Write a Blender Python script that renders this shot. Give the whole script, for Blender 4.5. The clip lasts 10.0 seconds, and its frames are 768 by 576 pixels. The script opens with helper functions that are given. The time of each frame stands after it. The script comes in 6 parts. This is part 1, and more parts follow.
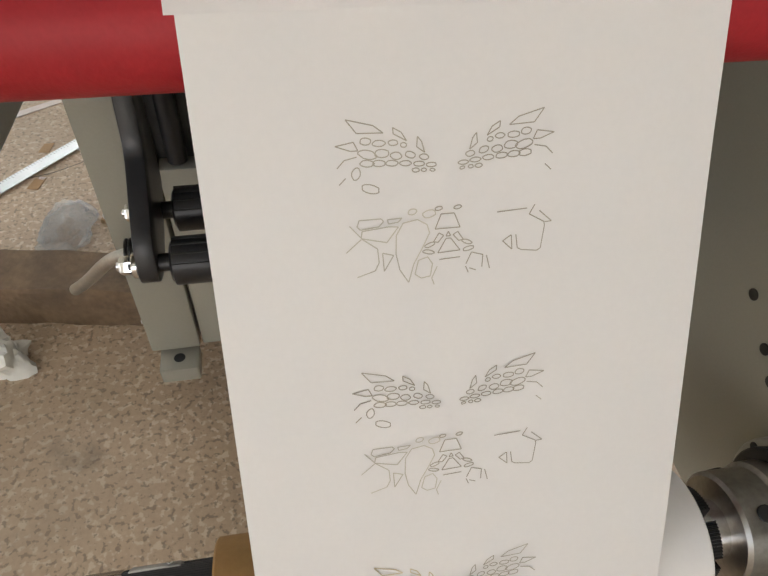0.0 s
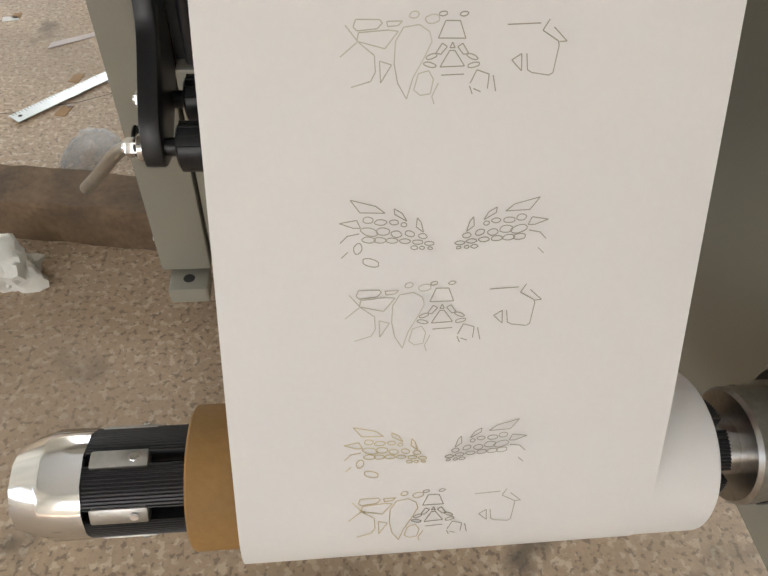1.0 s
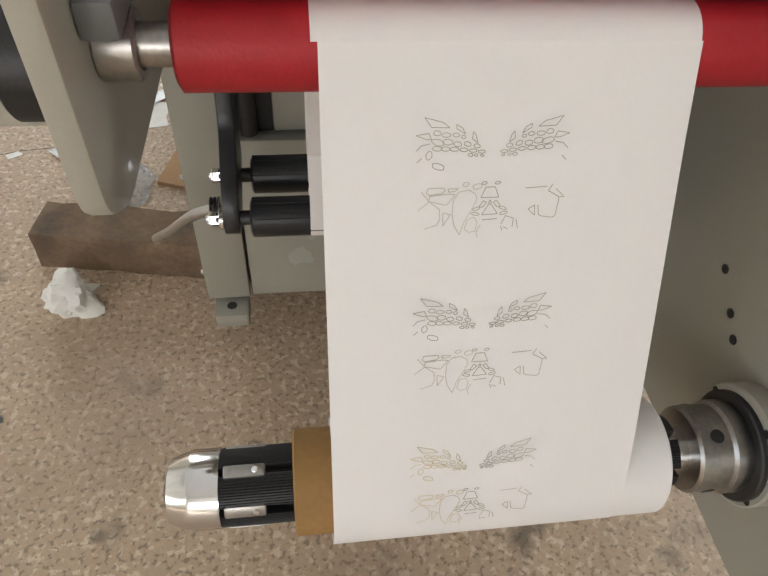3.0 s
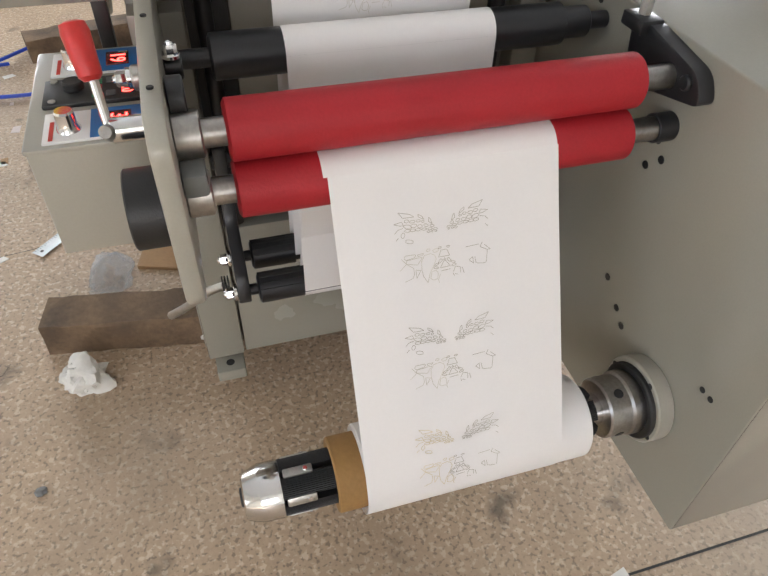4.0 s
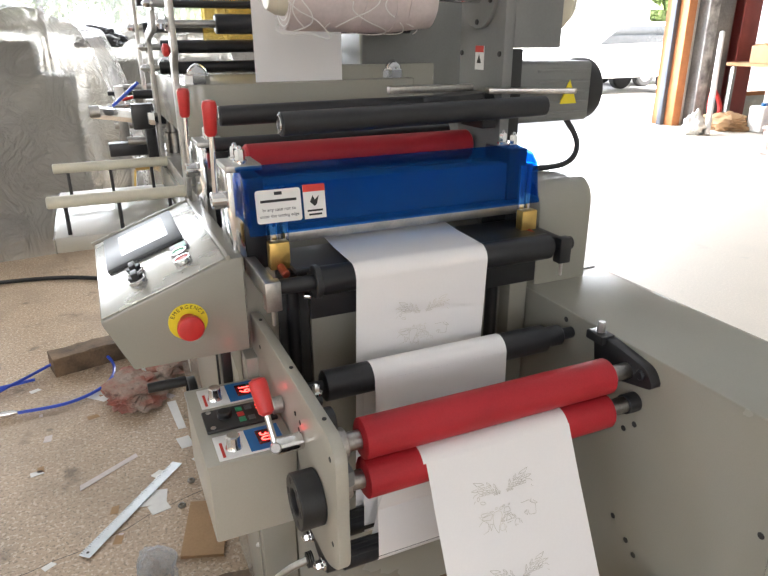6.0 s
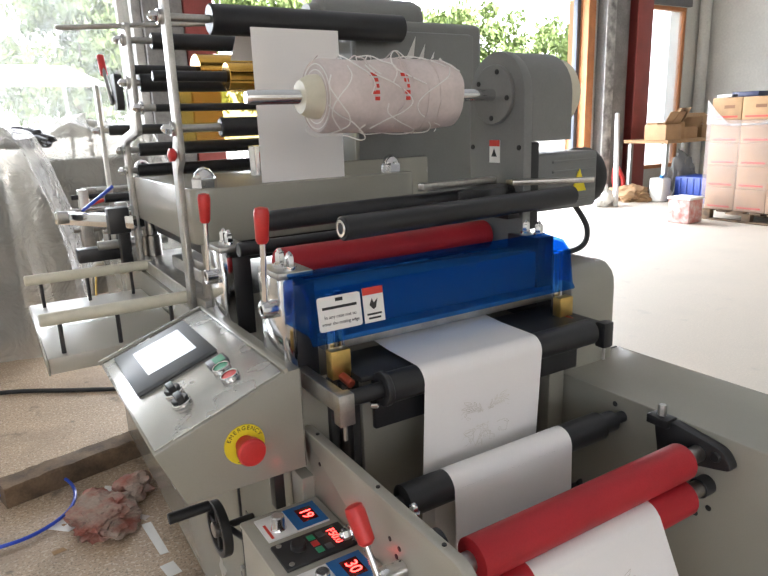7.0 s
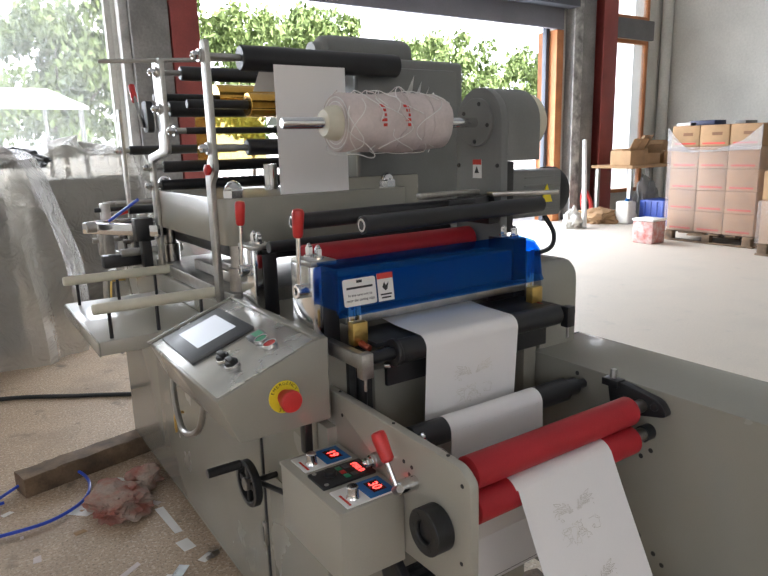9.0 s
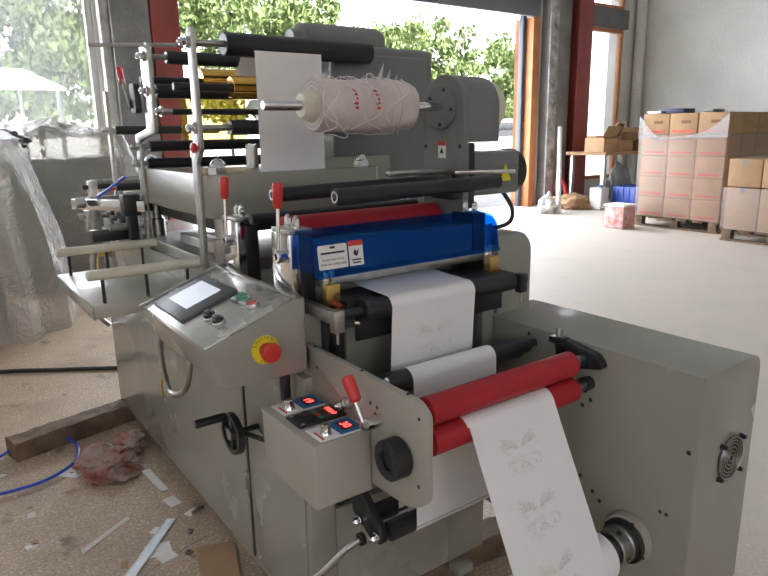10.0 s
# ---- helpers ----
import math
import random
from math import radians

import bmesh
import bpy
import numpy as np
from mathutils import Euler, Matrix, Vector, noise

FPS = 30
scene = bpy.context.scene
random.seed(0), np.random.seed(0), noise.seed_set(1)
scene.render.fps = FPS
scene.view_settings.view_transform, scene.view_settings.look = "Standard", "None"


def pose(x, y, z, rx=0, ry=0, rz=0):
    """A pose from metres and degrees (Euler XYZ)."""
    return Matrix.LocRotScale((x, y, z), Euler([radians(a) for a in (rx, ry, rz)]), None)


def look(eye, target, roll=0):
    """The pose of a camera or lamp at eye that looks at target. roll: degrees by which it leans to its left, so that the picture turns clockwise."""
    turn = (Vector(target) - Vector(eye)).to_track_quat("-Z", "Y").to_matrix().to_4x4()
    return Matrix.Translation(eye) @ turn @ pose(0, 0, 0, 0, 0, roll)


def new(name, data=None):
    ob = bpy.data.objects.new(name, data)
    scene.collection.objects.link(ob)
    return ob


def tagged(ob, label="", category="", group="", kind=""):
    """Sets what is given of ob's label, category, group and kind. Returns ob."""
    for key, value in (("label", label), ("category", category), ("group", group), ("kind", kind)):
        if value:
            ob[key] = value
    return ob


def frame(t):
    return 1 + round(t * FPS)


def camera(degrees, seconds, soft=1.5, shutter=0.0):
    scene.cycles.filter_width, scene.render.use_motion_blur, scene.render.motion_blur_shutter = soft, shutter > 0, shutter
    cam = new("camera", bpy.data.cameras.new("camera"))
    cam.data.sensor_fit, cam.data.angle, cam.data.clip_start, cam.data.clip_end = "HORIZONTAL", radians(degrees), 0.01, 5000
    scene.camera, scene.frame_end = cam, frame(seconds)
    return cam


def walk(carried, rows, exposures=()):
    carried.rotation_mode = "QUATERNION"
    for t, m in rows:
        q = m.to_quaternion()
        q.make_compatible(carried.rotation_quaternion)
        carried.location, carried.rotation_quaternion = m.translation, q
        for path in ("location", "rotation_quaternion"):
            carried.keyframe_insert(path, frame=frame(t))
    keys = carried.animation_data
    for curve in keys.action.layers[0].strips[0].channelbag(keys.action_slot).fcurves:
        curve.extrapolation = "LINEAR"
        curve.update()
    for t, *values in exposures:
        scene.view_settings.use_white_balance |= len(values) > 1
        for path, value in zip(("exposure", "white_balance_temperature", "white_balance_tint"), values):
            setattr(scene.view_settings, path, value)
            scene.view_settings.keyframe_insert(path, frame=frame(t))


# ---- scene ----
DOOR_W, SIDE_W, REAR_W, WEST_W = 105, 95, 1, 5
cam = camera(61.4, 10.0)
PATH = [
    (0, (-0.028, -0.249, 0.789), (0.225, 0.975, -0.507), 2.7),
    (0.5, (-0.018, -0.280, 0.735), (0.163, 0.944, -0.572), 3.1),
    (1, (-0.014, -0.290, 0.723), (0.165, 0.920, -0.598), 4.3),
    (1.5, (-0.018, -0.288, 0.724), (0.167, 0.922, -0.596), 5.8),
    (2, (-0.027, -0.288, 0.733), (0.162, 0.922, -0.586), 7.3),
    (2.5, (-0.046, -0.299, 0.805), (0.139, 0.889, -0.534), 7.8),
    (2.7, (-0.060, -0.305, 0.821), (0.127, 0.881, -0.521), 6.7),
    (3.8, (-0.134, -0.473, 1.005), (0.269, 0.872, -0.419), 2.2),
    (4, (-0.165, -0.477, 1.020), (0.245, 0.750, -0.232), 2.4),
    (4.5, (-0.273, -0.468, 1.062), (0.28, 0.961, -0.223), -0.2),
    (5, (-0.355, -0.468, 1.113), (0.352, 1.019, -0.022), -0.6),
    (5.5, (-0.385, -0.558, 1.165), (0.383, 1.027, 0.218), -0.3),
    (6, (-0.402, -0.627, 1.21), (0.351, 1.079, 0.487), -0.3),
    (7.3, (-0.611, -0.462, 1.24), (0.456, 1.175, 0.811), -2.0),
    (7.5, (-0.626, -0.48, 1.247), (0.442, 1.169, 0.873), -1.5),
    (8, (-0.662, -0.592, 1.251), (0.372, 1.093, 0.953), -0.7),
    (8.5, (-0.711, -0.701, 1.226), (0.317, 0.976, 0.867), -1.1),
    (9, (-0.763, -0.668, 1.228), (0.323, 0.957, 0.804), -1.6),
    (9.5, (-0.803, -0.675, 1.228), (0.324, 0.914, 0.774), -1.4),
    (10, (-0.834, -0.806, 1.218), (0.297, 0.775, 0.751), -1.0),
]
walk(cam, [(t, look(eye, target, roll)) for t, eye, target, roll in PATH], exposures=((0.0, 2.6, 6200, 10), (2.7, 2.65, 6150, 10), (4.0, 2.8, 5950, 12), (6.2, 2.7, 5900, 12), (8.0, 2.15, 5800, 12), (10.0, 2.0, 5800, 13)))

# ---- light ----
world = bpy.data.worlds.new("sky")
scene.world = world
world.use_nodes = True
wn = world.node_tree
sky = wn.nodes.new("ShaderNodeTexSky")
sky.sky_type, sky.sun_disc = "NISHITA", False
sky.air_density, sky.dust_density, sky.ozone_density = 1.0, 8.0, 0.2
sky.sun_elevation, sky.sun_rotation = radians(48), radians(160)
wn.links.new(sky.outputs[0], wn.nodes["Background"].inputs[0])
wn.nodes["Background"].inputs[1].default_value = 0.15
sun = new("sun", bpy.data.lights.new("sun", "SUN"))
sun.data.energy, sun.data.angle, sun.data.color = 5.0, radians(0.6), (1, 0.95, 0.86)
sun.matrix_world = look((3, -6, 9), (1, 0.5, 0))


def window_light(name, eye, target, wide, high, watts, colour):
    lamp = new(name, bpy.data.lights.new(name, "AREA"))
    lamp.data.shape, lamp.data.size, lamp.data.size_y = "RECTANGLE", wide, high
    lamp.data.energy, lamp.data.color = watts, colour
    lamp.matrix_world = look(eye, target)
    return lamp


window_light("door_daylight", (4.5, 6.75, 1.5), (4.5, 0, 1.3), 5.4, 2.75, DOOR_W, (1, 0.99, 0.96))
window_light("side_daylight", (-1.2, 6.75, 1.7), (-1.2, 0, 1.1), 3.6, 2.3, SIDE_W, (1, 0.99, 0.95))
window_light("rear_daylight", (-2.5, -6.4, 2.3), (-2.5, 0, 1.2), 3.3, 2.1, REAR_W, (1, 0.975, 0.94))
# added fill from an unseen west side, for the floor and left faces
window_light("west_fill", (-5.85, -3.2, 2.1), (0, 0.3, 0.2), 3.4, 1.7, WEST_W, (1, 0.985, 0.95))


# ---- materials ----
def mat(name, colour, rough=0.5, metal=0.0, vary=0.12, scale=6.0, bump=0.0, fine=60.0, coat=0.0, other=None, mix=0.5, spec=0.5):
    """A surface with stains at one scale and grain at another; other: a second colour that the stains bring in."""
    m = bpy.data.materials.new(name)
    m.use_nodes = True
    t = m.node_tree
    b = t.nodes["Principled BSDF"]
    b.inputs["Metallic"].default_value = metal
    b.inputs["Coat Weight"].default_value = coat
    b.inputs["Specular IOR Level"].default_value = spec
    pos = t.nodes.new("ShaderNodeNewGeometry")
    big, small = t.nodes.new("ShaderNodeTexNoise"), t.nodes.new("ShaderNodeTexNoise")
    big.inputs["Scale"].default_value, big.inputs["Detail"].default_value = scale, 5
    small.inputs["Scale"].default_value, small.inputs["Detail"].default_value = fine, 3
    for n in (big, small):
        t.links.new(pos.outputs["Position"], n.inputs["Vector"])
    ramp = t.nodes.new("ShaderNodeValToRGB")
    lo = other or tuple(c * (1 - vary) for c in colour)
    hi = tuple(min(1, c * (1 + vary * 0.4)) for c in colour)
    ramp.color_ramp.elements[0].position, ramp.color_ramp.elements[1].position = 0.5 - mix * 0.4, 0.5 + mix * 0.3
    ramp.color_ramp.elements[0].color, ramp.color_ramp.elements[1].color = (*lo, 1), (*hi, 1)
    t.links.new(big.outputs["Fac"], ramp.inputs[0])
    grain = t.nodes.new("ShaderNodeMix")
    grain.data_type, grain.blend_type = "RGBA", "MULTIPLY"
    grain.inputs[0].default_value = min(1, vary * 1.6)
    t.links.new(ramp.outputs[0], grain.inputs[6])
    t.links.new(small.outputs["Fac"], grain.inputs[7])
    t.links.new(grain.outputs[2], b.inputs["Base Color"])
    r = t.nodes.new("ShaderNodeMapRange")
    r.inputs["To Min"].default_value, r.inputs["To Max"].default_value = max(0.02, rough * 0.8), min(1, rough * 1.2)
    t.links.new(big.outputs["Fac"], r.inputs["Value"])
    t.links.new(r.outputs[0], b.inputs["Roughness"])
    if bump:
        bp = t.nodes.new("ShaderNodeBump")
        bp.inputs["Strength"].default_value, bp.inputs["Distance"].default_value = bump, 0.002
        t.links.new(small.outputs["Fac"], bp.inputs["Height"])
        t.links.new(bp.outputs[0], b.inputs["Normal"])
    return m


def glow(name, colour, strength):
    m = bpy.data.materials.new(name)
    m.use_nodes = True
    b = m.node_tree.nodes["Principled BSDF"]
    b.inputs["Base Color"].default_value = (*[c * 0.3 for c in colour], 1)
    b.inputs["Emission Color"].default_value, b.inputs["Emission Strength"].default_value = (*colour, 1), strength
    b.inputs["Roughness"].default_value = 0.3
    return m


def clear(name, colour, rough=0.02, alpha=0.3, through_=None):
    """Thin film or sheet: part straight through, part glossy and tinted."""
    m = bpy.data.materials.new(name)
    m.use_nodes = True
    t = m.node_tree
    b = t.nodes["Principled BSDF"]
    b.inputs["Base Color"].default_value, b.inputs["Roughness"].default_value = (*colour, 1), rough
    see = t.nodes.new("ShaderNodeBsdfTransparent")
    see.inputs[0].default_value = (*(through_ or [0.35 + 0.65 * c for c in colour]), 1)
    mx = t.nodes.new("ShaderNodeMixShader")
    mx.inputs[0].default_value = alpha
    t.links.new(see.outputs[0], mx.inputs[1])
    t.links.new(b.outputs[0], mx.inputs[2])
    t.links.new(mx.outputs[0], t.nodes["Material Output"].inputs[0])
    return m


PAINT = mat("machine_paint", (0.31, 0.298, 0.25), 0.26, vary=0.06, scale=3, bump=0.05, fine=400, coat=0.25)
PAINT_LIGHT = mat("pale_machine_paint", (0.4, 0.382, 0.32), 0.3, vary=0.06, scale=4, bump=0.05, fine=400, coat=0.2)
BLACK = mat("black_anodised", (0.022, 0.022, 0.024), 0.38, vary=0.25, scale=14, fine=300)
BLACKP = mat("black_plastic", (0.02, 0.02, 0.02), 0.45, vary=0.2, scale=20, fine=500, bump=0.1)
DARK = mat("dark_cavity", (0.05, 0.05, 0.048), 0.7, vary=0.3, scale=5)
RUBBER = mat("red_rubber", (0.44, 0.022, 0.03), 0.5, vary=0.14, scale=9, fine=350, bump=0.12, spec=0.35)
REDP = mat("red_plastic", (0.62, 0.035, 0.03), 0.35, vary=0.12, scale=30, fine=300)
CHROME = mat("chrome", (0.78, 0.78, 0.78), 0.12, 1.0, vary=0.06, scale=20)
STEEL = mat("turned_steel", (0.5, 0.48, 0.45), 0.33, 1.0, vary=0.25, scale=30, fine=250)
ZINC = mat("zinc_steel", (0.55, 0.54, 0.51), 0.38, 1.0, vary=0.18, scale=40, fine=300)
BRASS = mat("brass", (0.72, 0.5, 0.16), 0.35, 1.0, vary=0.15, scale=40)
PAPER = mat("white_paper", (0.83, 0.81, 0.795), 0.55, vary=0.025, scale=4, fine=300, spec=0.3)
CORE = mat("brown_card_tube", (0.4, 0.225, 0.07), 0.75, vary=0.16, scale=12, fine=180, bump=0.2)
CARD = mat("brown_cardboard", (0.42, 0.265, 0.135), 0.85, vary=0.15, scale=8, fine=150, bump=0.15)
WOOD = mat("old_timber", (0.25, 0.165, 0.095), 0.85, vary=0.35, scale=13, fine=110, bump=0.8, other=(0.06, 0.04, 0.025), mix=0.7)
FOIL_INK = mat("grey_foil_line", (0.52, 0.48, 0.4), 0.35, 0.4, vary=0.2, scale=40)
FOIL_PALE = mat("pale_foil_line", (0.72, 0.68, 0.58), 0.35, 0.3, vary=0.2, scale=40)
FOIL_GOLD = mat("gold_foil_line", (0.8, 0.68, 0.42), 0.35, 0.5, vary=0.2, scale=40)
GOLD = mat("gold_foil", (0.85, 0.5, 0.1), 0.14, 1.0, vary=0.2, scale=14)
WHITE = mat("white_label", (0.78, 0.77, 0.74), 0.5, vary=0.04, scale=30)
BLUEP = mat("blue_panel", (0.02, 0.15, 0.42), 0.4, vary=0.08, scale=30)
YELLOW = mat("yellow_plate", (0.85, 0.7, 0.02), 0.45, vary=0.06, scale=40)
INK = mat("black_ink", (0.02, 0.02, 0.02), 0.6, vary=0.1)
REDINK = mat("red_ink", (0.65, 0.05, 0.03), 0.6, vary=0.1)
GREEN = mat("green_button", (0.03, 0.3, 0.14), 0.35, vary=0.1)
SCREEN = glow("lit_screen", (0.8, 0.82, 0.82), 0.16)
BEZEL = mat("grey_bezel", (0.085, 0.09, 0.095), 0.4, vary=0.1, fine=300)
PANELSTEEL = mat("brushed_panel", (0.62, 0.61, 0.57), 0.27, 0.75, vary=0.08, scale=8, fine=500)
DIGIT = glow("red_digits", (1.0, 0.03, 0.02), 2.5)
DISPLAY = mat("dark_red_display", (0.12, 0.012, 0.012), 0.2, vary=0.1)
CREAM = mat("cream_nylon", (0.66, 0.63, 0.5), 0.45, vary=0.08, scale=20)
BLUE_COVER = clear("blue_acrylic", (0.02, 0.13, 0.42), 0.06, 0.13, (0.27, 0.55, 0.92))
FILM = clear("clear_film", (0.8, 0.8, 0.8), 0.25, 0.2)
WRAP = clear("milky_film", (0.62, 0.6, 0.56), 0.2, 0.34)
SHROUD = clear("loose_shroud_film", (0.6, 0.58, 0.54), 0.24, 0.42, (0.8, 0.79, 0.76))


def crinkle(m, scale, strength, depth):
    """Creases of loose film: ridged noise as relief."""
    t = m.node_tree
    pos = t.nodes.new("ShaderNodeNewGeometry")
    tex = t.nodes.new("ShaderNodeTexNoise")
    tex.inputs["Scale"].default_value, tex.inputs["Detail"].default_value, tex.inputs["Distortion"].default_value = scale, 4, 1.6
    t.links.new(pos.outputs["Position"], tex.inputs["Vector"])
    ridge = t.nodes.new("ShaderNodeMath")
    ridge.operation = "PINGPONG"
    ridge.inputs[1].default_value = 0.08
    t.links.new(tex.outputs["Fac"], ridge.inputs[0])
    bp = t.nodes.new("ShaderNodeBump")
    bp.inputs["Strength"].default_value, bp.inputs["Distance"].default_value = strength, depth
    t.links.new(ridge.outputs[0], bp.inputs["Height"])
    t.links.new(bp.outputs[0], t.nodes["Principled BSDF"].inputs["Normal"])


crinkle(SHROUD, 4.0, 0.9, 0.25)
CONCRETE = mat("column_concrete", (0.3, 0.29, 0.28), 0.9, vary=0.3, scale=3, fine=40, bump=0.5)
PLASTER = mat("white_plaster", (0.74, 0.73, 0.67), 0.85, vary=0.16, scale=0.8, fine=30, bump=0.2)
REDSTEEL = mat("red_oxide_steel", (0.3, 0.06, 0.05), 0.5, vary=0.2, scale=4, fine=60)
ORANGE = mat("orange_timber_frame", (0.62, 0.25, 0.09), 0.6, vary=0.2, scale=5, fine=60)
SHUTTER = mat("shutter_steel", (0.16, 0.17, 0.2), 0.5, 0.3, vary=0.2, scale=3)
BLUETUBE = mat("blue_air_hose", (0.03, 0.08, 0.55), 0.3, vary=0.1)
CABLE = mat("black_cable", (0.02, 0.02, 0.02), 0.55, vary=0.2)
RAG = mat("stained_rag", (0.4, 0.31, 0.25), 0.95, vary=0.3, scale=12, fine=120, bump=0.5, other=(0.4, 0.13, 0.09), mix=0.3)
TISSUE = mat("white_tissue", (0.74, 0.73, 0.68), 0.9, vary=0.08, scale=20, bump=0.3, fine=120)
SKIRT = mat("skirt_steel", (0.2, 0.2, 0.23), 0.6, 0.1, vary=0.15, scale=2)
OVERDOOR = mat("dark_soffit", (0.1, 0.11, 0.13), 0.8, vary=0.2, scale=2)
PALEPINK = mat("waste_paper", (0.68, 0.6, 0.58), 0.6, vary=0.12, scale=20, fine=150)
WHITEBOX = mat("printed_white_box", (0.62, 0.5, 0.47), 0.8, vary=0.2, scale=14, other=(0.6, 0.2, 0.17), mix=0.4)
NAVY = mat("navy_book", (0.02, 0.03, 0.09), 0.5)
BLUECRATE = mat("blue_crate", (0.02, 0.06, 0.35), 0.45)
GREYP = mat("motor_grey", (0.2, 0.203, 0.195), 0.45, vary=0.1, scale=8, fine=200)
LEAF = mat("leaves", (0.17, 0.24, 0.065), 0.7, vary=0.3, scale=1.5, other=(0.1, 0.15, 0.04), mix=0.8)
BARK = mat("bark", (0.12, 0.09, 0.06), 0.9, vary=0.3, scale=4)
CARPAINT = mat("car_paint", (0.5, 0.5, 0.5), 0.25, 0.4, coat=0.8)
GLASS = mat("dark_glass", (0.03, 0.035, 0.04), 0.06, coat=0.5)


def floor_material():
    """Worn ground concrete: warm aggregate, pale patches, dark oil spots."""
    m = mat("ground_concrete", (0.58, 0.44, 0.305), 0.6, vary=0.2, scale=2.2, fine=140, bump=0.3, other=(0.42, 0.305, 0.2), mix=0.9)
    t = m.node_tree
    b = t.nodes["Principled BSDF"]
    pos = [n for n in t.nodes if n.type == "NEW_GEOMETRY"][0]
    base = b.inputs["Base Color"].links[0].from_socket

    def layer(base, kind, scale, lo, hi, colour, strength, detail=3):
        tex = t.nodes.new(kind)
        tex.inputs["Scale"].default_value = scale
        if kind == "ShaderNodeTexNoise":
            tex.inputs["Detail"].default_value = detail
            out = tex.outputs["Fac"]
        else:
            out = tex.outputs["Distance"]
        t.links.new(pos.outputs["Position"], tex.inputs["Vector"])
        rg = t.nodes.new("ShaderNodeMapRange")
        rg.inputs["From Min"].default_value, rg.inputs["From Max"].default_value = lo, hi
        rg.inputs["To Max"].default_value = strength
        t.links.new(out, rg.inputs["Value"])
        mx = t.nodes.new("ShaderNodeMix")
        mx.data_type = "RGBA"
        t.links.new(rg.outputs[0], mx.inputs[0])
        t.links.new(base, mx.inputs[6])
        mx.inputs[7].default_value = (*colour, 1)
        return mx.outputs[2]

    base = layer(base, "ShaderNodeTexNoise", 90, 0.54, 0.62, (0.68, 0.58, 0.44), 0.6, 2)
    base = layer(base, "ShaderNodeTexNoise", 130, 0.56, 0.63, (0.2, 0.155, 0.11), 0.75, 2)
    base = layer(base, "ShaderNodeTexNoise", 7, 0.63, 0.72, (0.1, 0.08, 0.06), 0.75, 6)
    base = layer(base, "ShaderNodeTexNoise", 2.3, 0.5, 0.72, (0.24, 0.18, 0.125), 0.6, 7)
    base = layer(base, "ShaderNodeTexVoronoi", 5, 0.075, 0.03, (0.1, 0.085, 0.065), 0.6)
    # the floor blends to a paler grey towards +x
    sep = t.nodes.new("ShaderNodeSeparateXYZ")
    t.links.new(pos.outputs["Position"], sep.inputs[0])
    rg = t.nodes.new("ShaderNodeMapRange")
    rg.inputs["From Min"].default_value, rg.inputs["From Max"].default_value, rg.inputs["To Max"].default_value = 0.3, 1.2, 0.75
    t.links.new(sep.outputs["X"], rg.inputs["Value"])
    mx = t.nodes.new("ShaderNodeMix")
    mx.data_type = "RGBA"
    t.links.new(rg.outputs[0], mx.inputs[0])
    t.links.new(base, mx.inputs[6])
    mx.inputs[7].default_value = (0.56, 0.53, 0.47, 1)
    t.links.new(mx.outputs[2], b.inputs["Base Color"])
    return m


FLOOR = floor_material()


# ---- builders ----
def thing(name, at, label, category, group="", kind=""):
    ob = new(name)
    ob.location = at
    ob.empty_display_size = 0.05
    return tagged(ob, label, category, group, kind)


def origin(ob):
    p = Vector((0, 0, 0))
    while ob:
        p += ob.location
        ob = ob.parent
    return p


# how far the press's parts sit from where its drawing has them, along y and up z, by their place in the drawing
ALONG = ((-0.3, 0.062), (0.02, 0.06), (0.08, 0.043), (0.32, 0.038), (0.38, 0.012), (0.66, 0.02), (0.9, -0.03), (1.3, 0.02), (2.05, 0.04))
UPWARD = ((0.0, 0.0), (0.08, -0.004), (0.42, 0.004), (0.6, -0.006), (0.62, -0.008), (0.77, -0.008), (0.84, 0.004), (0.99, 0.005), (1.1, -0.004), (1.29, -0.02), (1.52, -0.053), (1.7, -0.06))
DRAWN = False


def eased(v, table):
    for (a, p), (b, q) in zip(table, table[1:]):
        if v <= b:
            return p + (q - p) * max(0.0, (v - a) / (b - a))
    return table[-1][1]


def settle(bm):
    """Seats a drawn part in the press: small parts move as they are, long ones follow along their length."""
    for axis, table in ((1, ALONG), (2, UPWARD)):
        lo, hi = min(v.co[axis] for v in bm.verts), max(v.co[axis] for v in bm.verts)
        whole = eased((lo + hi) / 2, table)
        for v in bm.verts:
            v.co[axis] += whole if hi - lo < 0.1 else eased(v.co[axis], table)


def part(name, bm, material, parent=None, label="", smooth=True):
    """Links a bmesh, given in world metres, as one mesh under a thing or a part."""
    me = bpy.data.meshes.new(name)
    if DRAWN:
        settle(bm)
    if parent:
        bmesh.ops.translate(bm, verts=bm.verts, vec=-origin(parent))
    bm.to_mesh(me)
    bm.free()
    me.materials.append(material)
    if smooth:
        me.shade_smooth()
        me.set_sharp_from_angle(angle=radians(35))
    ob = new(name, me)
    if parent:
        ob.parent = parent
    return tagged(ob, label)


def single(name, bm, material, label, category, group="", kind="", smooth=True):
    return tagged(part(name, bm, material, None, "", smooth), label, category, group, kind)


